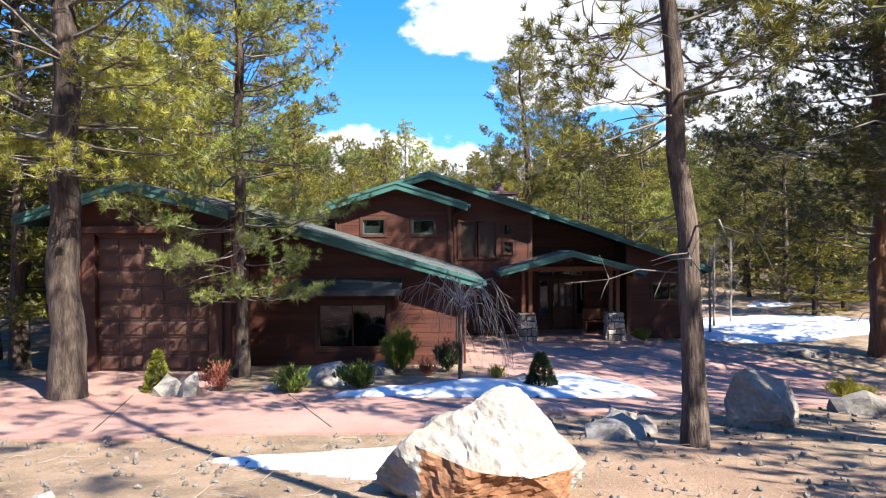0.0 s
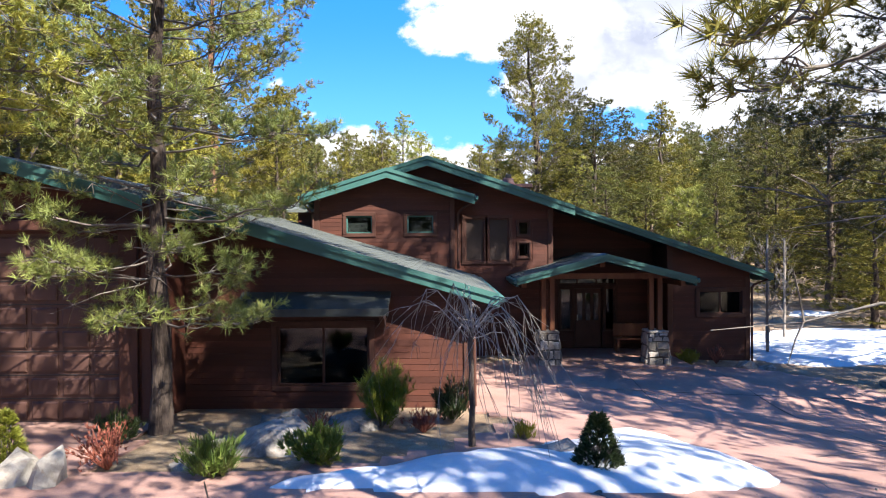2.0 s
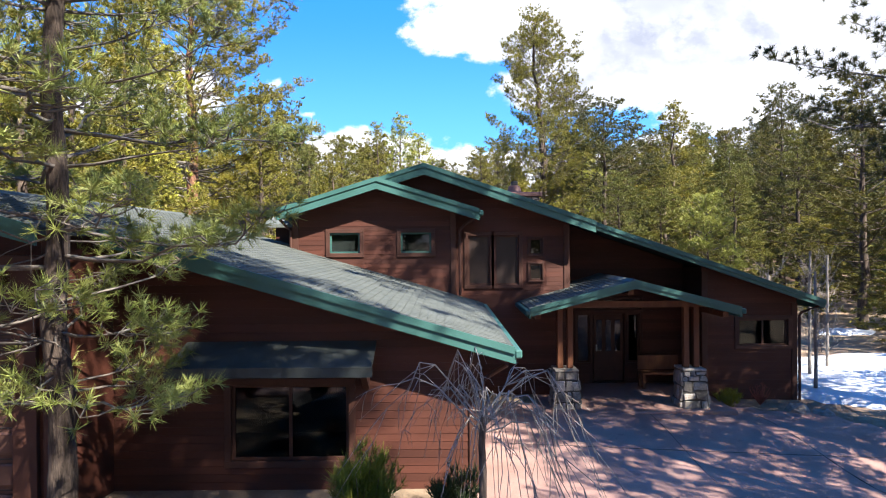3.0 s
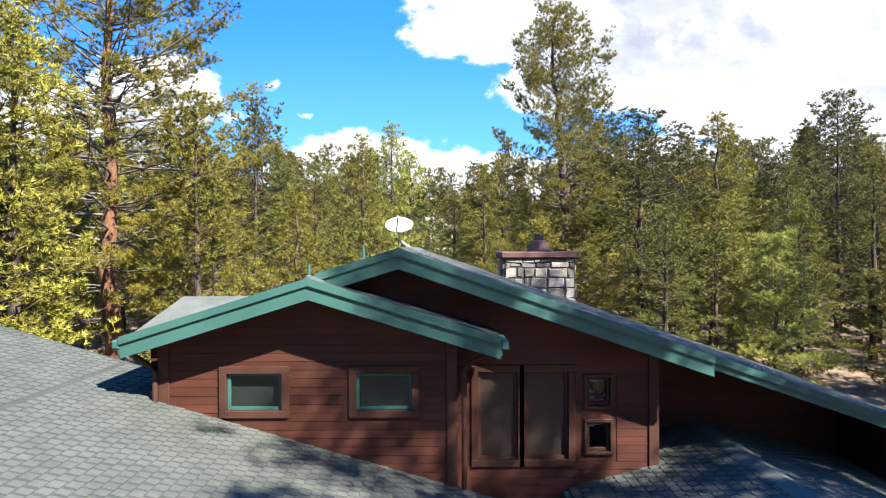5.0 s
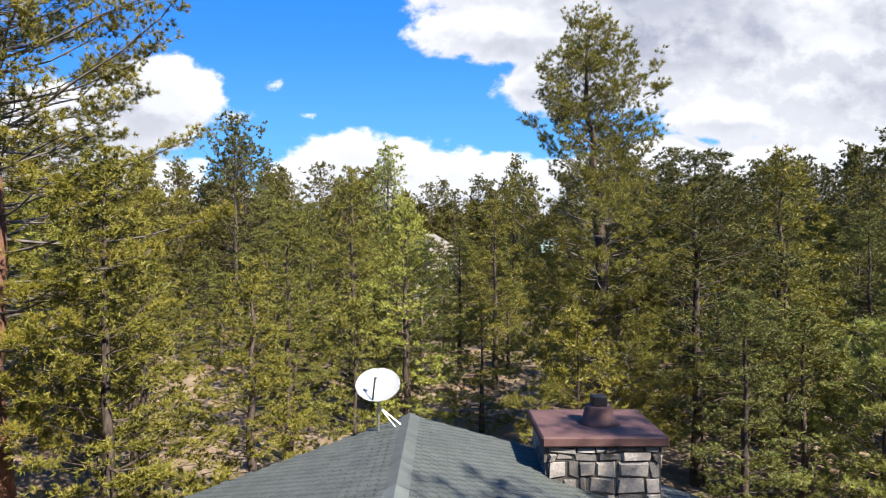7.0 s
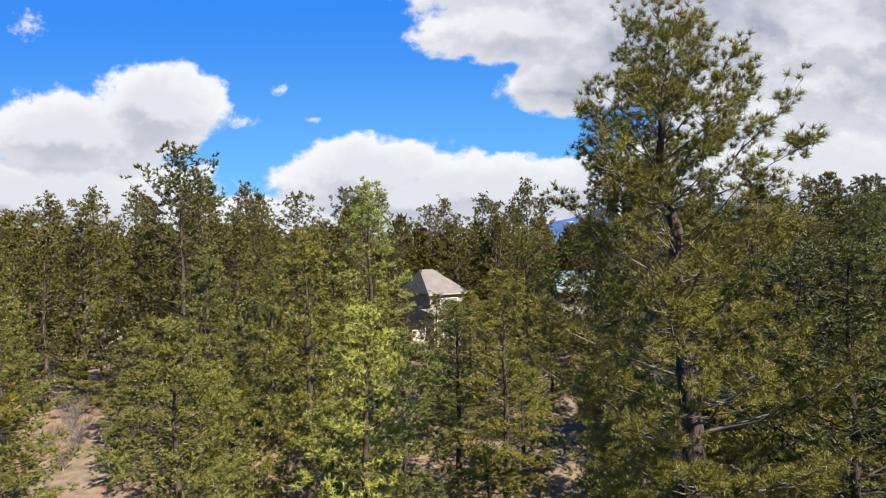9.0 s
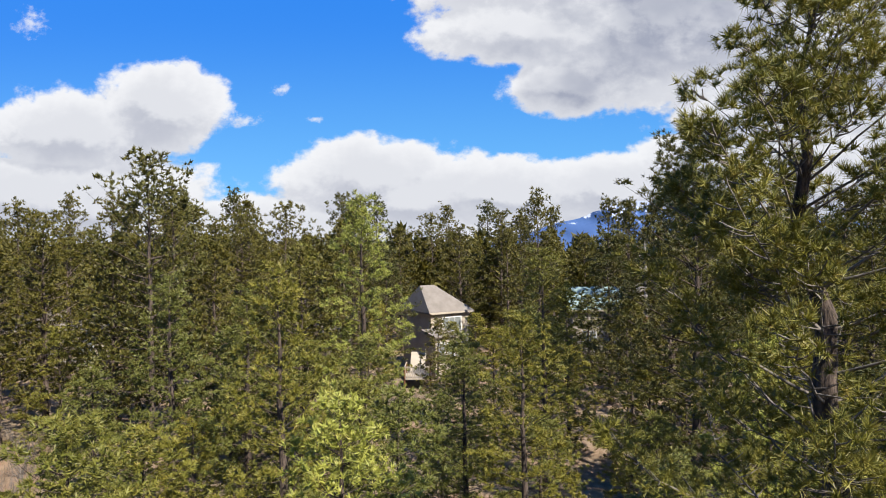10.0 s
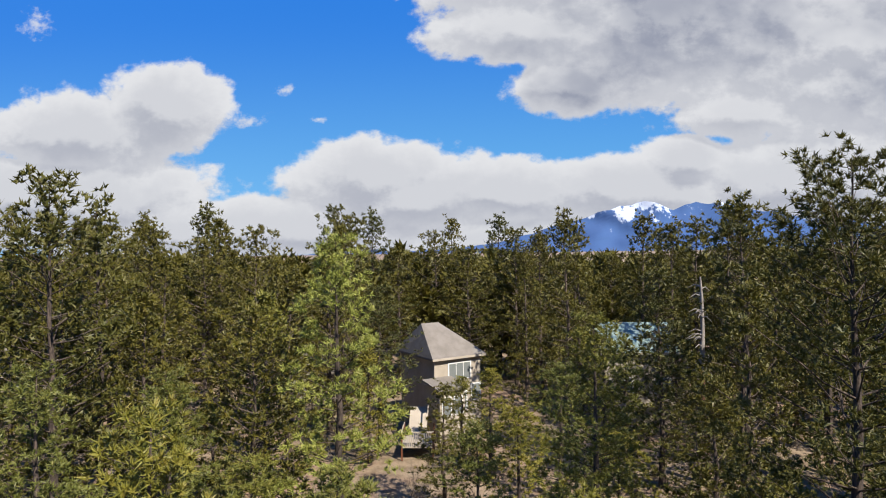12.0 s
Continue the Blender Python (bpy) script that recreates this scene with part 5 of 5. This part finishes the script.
tilt = Matrix.LocRotScale((0, 0, 0.78), Euler((radians(34), radians(6), radians(-8))), None)
bmesh.ops.transform(bm, matrix=tilt, verts=bm.verts)
part("reflector", bm, DISH, dish, smooth=True)
part("mast", tube(bmesh.new(), [(0, 0.02, -0.02), (0, 0.02, 0.5), (0, 0.03, 0.78)], [0.022, 0.022, 0.022], 8), METAL, dish)
for a in (0.42, 0.55):
    part("strut", tube(bmesh.new(), [(a, -0.15 + 0.6 * (a - 0.42), 0.0 if a < 0.5 else 0.03), (0.0, 0.02, 0.45)], [0.013, 0.013], 6), METAL, dish)
arm = tilt @ Vector((0, -0.36, 0.08)), tilt @ Vector((0, -0.1, 0.42))
part("feed_arm", tube(bmesh.new(), [arm[0], arm[1]], [0.016, 0.014], 6), BLACK, dish)
part("feed_horn", tube(bmesh.new(), [arm[1], arm[1] + Vector((0, 0.06, -0.06))], [0.035, 0.025], 8), DISH, dish)
for x, y in ((-1.45, 26.5), (-2.55, 26.5)):
    z = mz(x)
    vent = thing("vent_pipe", (x, y, z), "galvanised vent pipe with a flashing cone on the shingles", "vent pipe", "roof vents")
    part("flashing", tube(bmesh.new(), [(0, 0, -0.06), (0, 0, 0.02), (0, 0, 0.10)], [0.12, 0.10, 0.045], 12), METAL, vent, smooth=True)
    part("pipe", tube(bmesh.new(), [(0, 0, 0.05), (0, 0, 0.32)], [0.03, 0.03], 10), GREEN, vent)


# ---- stones of the pillars and the chimney ----
def masonry(parent, a, b, z0, z1, normal, seed, top=None):
    """Rough stones of uneven size over a face from a to b; top: how far the face narrows at its head."""
    rnd2 = random.Random(seed)
    a, b, normal = Vector((*a, 0)), Vector((*b, 0)), Vector(normal)
    along = (b - a).normalized()
    length = (b - a).length
    z = z0
    while z < z1 - 0.04:
        h = min(rnd2.choice((0.14, 0.2, 0.28, 0.38)), z1 - z)
        if z1 - z - h < 0.08:
            h = z1 - z
        x = 0.0
        while x < length - 0.03:
            w = min(rnd2.uniform(0.12, 0.58), length - x)
            if length - x - w < 0.1:
                w = length - x
            bm = bmesh.new()
            f = (z - z0) / (z1 - z0) if top else 0
            g = (z + h - z0) / (z1 - z0) if top else 0
            out = rnd2.uniform(0.02, 0.055)
            j = lambda: rnd2.uniform(-0.036, 0.036)
            low, high = [], []
            for u, v in ((x + 0.012, 0.012), (x + w - 0.012, 0.012), (x + w - 0.012, h - 0.012), (x + 0.012, h - 0.012)):
                k = (f if v < h / 2 else g) * (top or 0)
                uu = length / 2 + (u - length / 2) * (1 - 2 * k / length)
                p = a + along * uu - normal * k + Vector((0, 0, z + v))
                low.append(bm.verts.new(p - normal * 0.02))
                cu, cv = (x + w / 2 - u) * 0.16, (h / 2 - v) * 0.16
                high.append(bm.verts.new(p + normal * (out + j() * 0.5) + along * (cu + j()) + Vector((0, 0, cv + j()))))
            bm.faces.new(high)
            for i in range(4):
                bm.faces.new((low[i], low[(i + 1) % 4], high[(i + 1) % 4], high[i]))
            hp("stone", bm, STONE, parent)
            x += w
        z += h


kids = {o.name.split(".")[0]: [c for c in house.children if c.name.split(".")[0] == o.name.split(".")[0]] for o in house.children}
chimney = kids["chimney"][0]
masonry(chimney, (1.9, 30.95), (3.82, 30.95), 4.4, 6.1, (0, -1, 0), 1)
masonry(chimney, (1.9, 32.5), (1.9, 30.95), 5.2, 6.1, (-1, 0, 0), 2)
masonry(chimney, (3.82, 30.95), (3.82, 32.5), 4.4, 6.1, (1, 0, 0), 3)
for i, (pillar, x) in enumerate(zip(kids["pillar"], (3.16, 6.44))):
    masonry(pillar, (x - 0.36, 22.2), (x + 0.36, 22.2), -0.2, 0.92, (0, -1, 0), 10 + i, 0.083)
    masonry(pillar, (x - 0.36, 22.92), (x - 0.36, 22.2), -0.2, 0.92, (-1, 0, 0), 20 + i, 0.083)
    masonry(pillar, (x + 0.36, 22.2), (x + 0.36, 22.92), -0.2, 0.92, (1, 0, 0), 30 + i, 0.083)


# ---- houses among the trees ----
def cabin(at, turn, w, d, h, rise, wall_mat, roof_mat, label, windows, over=0.35, hip=0.0):
    """A plain house with a gable roof along its front; windows: (x, z, width, height) on the front."""
    home = thing("neighbour_house", at, label, "house")
    home.rotation_euler = (0, 0, radians(turn))
    bm = boxed(0, w, 0, d, -1.5, h)
    if not hip:
        prism(bm, [(0.02, 0.02, h), (0.02, d - 0.02, h), (0.02, d / 2, h + rise)], (w - 0.04, 0, 0))
    part("wall", bm, wall_mat, home)
    top, low = h + rise + 0.16, h - over * rise / (d / 2) + 0.16
    for y0, y1 in ((-over, d / 2), (d + over, d / 2)):
        z0 = h - over * rise / (d / 2)
        part("roof", prismed([(-over, y0, z0 + 0.16), (w + over, y0, z0 + 0.16), (w + over - hip, y1, top), (hip * 0.3 - over, y1, top)], (0, 0, -0.15)), roof_mat, home)
    if hip:
        for x0, x1 in ((w + over, w + over - hip), (-over, hip * 0.3 - over)):
            part("roof", prismed([(x0, -over, low), (x0, d + over, low), (x1, d / 2, top)], (0, 0, -0.15)), roof_mat, home)
    part("eave_board", boxed(-over, w + over, -over - 0.04, -over, z0 - 0.02, z0 + 0.15), TAN, home)
    for x, z, ww, hh in windows:
        win = part("window", boxed(x - 0.08, x + ww + 0.08, -0.05, 0.0, z - 0.08, z + hh + 0.08), WHITE, home)
        n = max(1, round(ww / 0.7))
        for k in range(n):
            part("pane", boxed(x + k * ww / n + 0.03, x + (k + 1) * ww / n - 0.03, -0.07, -0.045, z, z + hh), BLIND, win)
    return home


home = cabin((-1.2, 92.0, 3.0), 33, 4.3, 5.4, 5.9, 2.1, TAN, TAN_ROOF, "two-storey tan house with a brown roof among pines", [(1.3, 4.0, 2.0, 1.2), (1.7, 1.6, 1.2, 1.3), (3.4, 2.2, 0.8, 1.2)], hip=2.6)
part("bay", boxed(-0.9, 1.3, -2.2, 0.05, -1.0, 3.9), TAN, home)
part("bay_roof", prismed([(-1.1, -2.5, 3.9), (1.5, -2.5, 3.9), (1.5, 0.0, 4.3), (-1.1, 0.0, 4.3)], (0, 0, -0.12)), TAN_ROOF, home)
for x in (-0.65, 0.35):
    win = part("window", boxed(x - 0.06, x + 0.76, -2.25, -2.2, 1.9, 3.3), WHITE, home)
    part("pane", boxed(x + 0.02, x + 0.68, -2.27, -2.245, 1.98, 3.22), BLIND, win)
deck = thing("wooden_deck", (-3.3, 86.3, 2.6), "weathered tan wooden deck with a baluster rail and stairs", "deck")
part("boards", boxed(0, 2.2, 0, 2.4, 1.2, 1.3), TAN, deck)
part("stair", prismed([(0.3, 2.4, 1.3), (0.3, 2.4, 1.1), (0.3, 5.0, 2.5), (0.3, 5.0, 2.7)], (1.3, 0, 0)), TAN, deck)
for x in (0.05, 2.15):
    for y in (0.05, 2.35):
        part("post", boxed(x - 0.05, x + 0.05, y - 0.05, y + 0.05, -0.5, 2.25), TIMBER, deck)
part("rail", boxed(0, 2.2, 0.0, 0.08, 2.2, 2.28), TAN, deck)
part("rail", boxed(0, 0.08, 0.08, 2.4, 2.2, 2.28), TAN, deck)
part("stair_rail", prismed([(1.65, 2.4, 2.28), (1.65, 2.4, 2.18), (1.65, 5.0, 3.6), (1.65, 5.0, 3.7)], (0.06, 0, 0)), TAN, deck)
for k in range(15):
    part("baluster", boxed(0.1 + k * 0.145, 0.14 + k * 0.145, 0.02, 0.06, 1.3, 2.2), TAN, deck)
cabin((12.6, 95.5, 3.2), -4, 5.6, 7, 5.4, 1.8, TAN, PALE_GREEN_ROOF, "tan house with a pale green metal roof among pines", [(1.0, 2.0, 1.2, 1.2), (4.0, 2.0, 1.2, 1.2)])
cabin((-45, 95, 2.8), 10, 11, 8, 4.2, 1.6, TAN, TAN_ROOF, "long tan house half hidden by pines", [(2.0, 1.6, 1.4, 1.4), (5.0, 1.6, 1.4, 1.4), (8.4, 1.2, 1.2, 2.0)])
cabin((-16.5, 103, 2.6), 5, 5.5, 6, 3.0, 1.3, TAN, TAN_ROOF, "low tan outbuilding half hidden by pines", [(1.5, 1.0, 1.0, 1.0)])

# the dead tree
rng = np.random.default_rng(5)
snag = thing("dead_pine", rooted(16.8, 86.0), "dead pine with a peeling red trunk and bare pale limbs", "tree")
line = [np.array((0.03 * math.sin(i), 0.02 * i, 12.3 * i / 10)) + rng.normal(0, 0.03, 3) * (i > 0) for i in range(11)]
o = new("trunk", limb_mesh("trunk", [(line[:6], [0.30, 0.27, 0.25, 0.23, 0.21, 0.19])], BARK_RED, 10))
o.parent = snag
o = new("bare_top", limb_mesh("bare_top", [(line[5:], [0.185, 0.16, 0.13, 0.11, 0.09, 0.06])], PALE_TWIG, 10))
o.parent = snag
limbs = []
for _ in range(34):
    z = rng.uniform(4.5, 12.0)
    a, ln = rng.uniform(0, math.tau), rng.uniform(0.6, 1.5) * (1.2 - z / 20)
    p = np.array((0, 0.02 * z / 1.2, z))
    d = np.array((math.cos(a), math.sin(a), rng.uniform(-0.1, 0.3)))
    limbs.append(([p, p + d * ln * 0.5 + np.array((0, 0, 0.08)), p + d * ln + np.array((0, 0, -0.22))], [0.05, 0.035, 0.015]))
o = new("bare_limbs", limb_mesh("bare_limbs", limbs, PALE_TWIG, 5))
o.parent = snag


# ---- siding boards ----
COURSE = 0.128


def span_at(x0, x1, z, f):
    """Where between x0 and x1 a gabled wall is higher than z."""
    n = 160
    inside = [x0 + (x1 - x0) * k / n for k in range(n + 1) if f(x0 + (x1 - x0) * k / n) >= z - 1e-6]
    return (min(inside), max(inside)) if inside else None


def boards(wall_ob, x0, x1, y, z0, f, holes=()):
    """Lapped boards on a wall that faces the drive, each thicker at its lower edge."""
    z = z0
    top = max(f(x0 + (x1 - x0) * k / 40) for k in range(41))
    while z < top - 0.02:
        lo, hi = span_at(x0, x1, z, f), span_at(x0, x1, z + COURSE - 0.006, f)
        if lo is None or hi is None or hi[1] - hi[0] < 0.05:
            break
        cuts = sorted((h[0] - 0.11, h[1] + 0.11) for h in holes if h[2] - 0.1 < z + COURSE * 0.6 and h[3] + 0.1 > z + COURSE * 0.4)
        parts, a, a2 = [], lo[0], hi[0]
        for c in cuts:
            if c[0] > a + 0.02:
                parts.append((a, c[0], max(a2, a), c[0]))
            a = a2 = c[1]
        if lo[1] > a + 0.02:
            parts.append((a, lo[1], a2, max(hi[1], a2 + 0.01)))
        for b0, b1, t0, t1 in parts:
            zt = z + COURSE - 0.006
            v = [(b0, y - 0.015, z), (b1, y - 0.015, z), (t1, y - 0.008, zt), (t0, y - 0.008, zt), (b0, y + 0.002, z), (b1, y + 0.002, z), (t1, y + 0.002, zt), (t0, y + 0.002, zt)]
            me = mesh_from("board", [(p[0], p[1] - 22, p[2]) for p in v], [(0, 1, 2, 3), (4, 5, 1, 0), (3, 2, 6, 7), (0, 3, 7, 4), (1, 5, 6, 2)], SIDING)
            ob = new("board", me)
            ob.parent = wall_ob
        z += COURSE


walls = [w for w in kids["wall"] if w is not GABLE_WALL]
boards(walls[0], -9.9, -5.35, 14.98, 0.3, lambda x: gz(x) - 0.13, [RV])
boards(walls[3], -5.35, 0.55, 16.52, 0.25, lambda x: gz(x) - 0.13, [WING_WIN])
boards(walls[6], -4.05, 0.35, 23.25, 2.3, lambda x: bz(x) - 0.13, [WIN_A, WIN_B])
boards(walls[8], 0.35, 3.55, 23.75, 0.1, lambda x: mz(x) - 0.13, [TALL_L, TALL_R, SLIM_UP, SLIM_DOWN])
boards(walls[10], 3.55, 7.3, 25.2, 0.0, lambda x: mz(x) - 0.13, [DOOR, SIDE_L, SIDE_R, TRANSOM])
boards(walls[12], 7.3, 10.0, 23.9, -0.3, lambda x: mz(x) - 0.13, [EAST_WIN])

# ---- shingles ----
STEP, TOOTH = 0.143, 0.172


def teeth(x0, x1, y0, y1, f, rnd3, skip=None):
    """The raised tabs of one slope, course by course from the eave: corner, slope and length of each."""
    s = 1 if x1 > x0 else -1
    grade = (f(x1) - f(x0)) / abs(x1 - x0)
    cosine = 1 / math.hypot(1, grade)
    k = 0
    n = int(abs(x1 - x0) / (STEP * cosine))
    for i in range(n):
        x = x0 + s * (i * STEP * cosine)
        y = y0 + (0.0 if i % 2 else TOOTH * 0.5)
        while y < y1:
            ln = TOOTH * rnd3.uniform(0.64, 0.84)
            xe = x + s * STEP * cosine * 0.98
            if not (skip and skip(x, y)):
                yield (x, y, f(x), xe, min(y + ln, y1), f(xe))
            y += TOOTH


def shingle_cover(name, parent, slopes, seed, single=None):
    """Tabs of several slopes in one mesh; those inside the stretch `single` become pieces of their own."""
    rnd3 = random.Random(seed)
    verts, faces, alone = [], [], []
    for x0, x1, y0, y1, f, skip in slopes:
        for t in teeth(x0, x1, y0, y1, f, rnd3, skip):
            xa, ya, za, xb, yb, zb = t
            if single and single[0] < xa < single[1] and single[2] < ya < single[3] and len(alone) < 300:
                alone.append(t)
                continue
            k = len(verts)
            verts += [(xa, ya - 22, za + 0.004), (xa, yb - 22, za + 0.004), (xb, yb - 22, zb + 0.016), (xb, ya - 22, zb + 0.016), (xb, ya - 22, zb - 0.01), (xb, yb - 22, zb - 0.01)]
            faces += [(k, k + 1, k + 2, k + 3), (k + 3, k + 2, k + 5, k + 4), (k, k + 3, k + 4), (k + 1, k + 5, k + 2)]
    ob = new("shingle_field", mesh_from("shingle_field", verts, faces, SHINGLE))
    ob.parent = parent
    tagged(ob, "rows of grey-green asphalt shingle tabs", kind="stuff")
    made = {}
    for xa, ya, za, xb, yb, zb in alone:
        key = (xb > xa, round((yb - ya) / 0.02))
        if key not in made:
            w, l, dz = xb - xa, key[1] * 0.02, zb - za
            made[key] = mesh_from("shingle", [(0, 0, 0.004), (0, l, 0.004), (w, l, dz + 0.016), (w, 0, dz + 0.016), (w, 0, dz - 0.01), (w, l, dz - 0.01)], [(0, 1, 2, 3), (3, 2, 5, 4), (0, 3, 4), (1, 5, 2)], SHINGLE)
        ob = new("shingle", made[key])
        ob.parent, ob.location = parent, (xa, ya - 22, za)


roofs = kids["roof"]
CH = lambda x, y: 1.85 < x < 3.85 and 30.9 < y < 32.55
shingle_cover("garage", roofs[3], [(RIDGE_G + 0.12, -5.2, 14.5, 24.5, gz, None), (-5.2, -4.1, 16.0, 24.5, gz, None), (-4.1, 1.06, 16.0, 23.22, gz, None), (RIDGE_G - 0.12, -10.3, 14.5, 24.5, gz, None)], 3)
shingle_cover("main", roofs[8], [(RIDGE_M + 0.14, 4.1, 23.12, 32.9, mz, lambda x, y: CH(x, y) or y > 31.8 + 0.238 * (x - RIDGE_M)), (4.12, 10.4, 23.37, 32.9, mz, None), (RIDGE_M - 0.14, -4.62, 23.12, 31.9, mz, lambda x, y: (x < RIDGE_B and y < 24.6) or y > 31.8 - 0.216 * (RIDGE_M - x))], 4, (-3.0, 2.2, 24.6, 27.2))
shingle_cover("upper", roofs[4], [(RIDGE_B + 0.12, 0.94, 22.75, 25.1, bz, lambda x, y: bz(x) < mz(x)), (RIDGE_B - 0.12, -4.34, 22.75, 24.6, bz, None)], 5)
shingle_cover("porch", roofs[11], [(RIDGE_P + 0.1, 7.26, 21.62, 25.15, pz, None), (RIDGE_P - 0.1, 2.16, 21.62, 25.15, pz, lambda x, y: x < 3.6 and y > 23.7)], 6)
# ridge caps
for x, y0, y1, z, s in ((RIDGE_M, 23.08, 31.9, TOP_M, SLOPE_M), (RIDGE_G, 14.42, 24.6, TOP_G, SLOPE_G), (RIDGE_B, 22.7, 24.4, TOP_B, SLOPE_B), (RIDGE_P, 21.6, 25.2, TOP_P, SLOPE_P)):
    y = y0
    cap = None
    while y < y1 - 0.05:
        l = min(0.9, y1 - y)
        k = 0.17
        bm = prismed([(x - k, y, z - s * k + 0.012), (x, y, z + 0.032), (x + k, y, z - s * k + 0.012), (x + k, y, z - s * k + 0.0), (x, y, z + 0.008), (x - k, y, z - s * k + 0.0)], (0, l + 0.02, 0))
        hp("ridge_cap", bm, SHINGLE)
        y += l
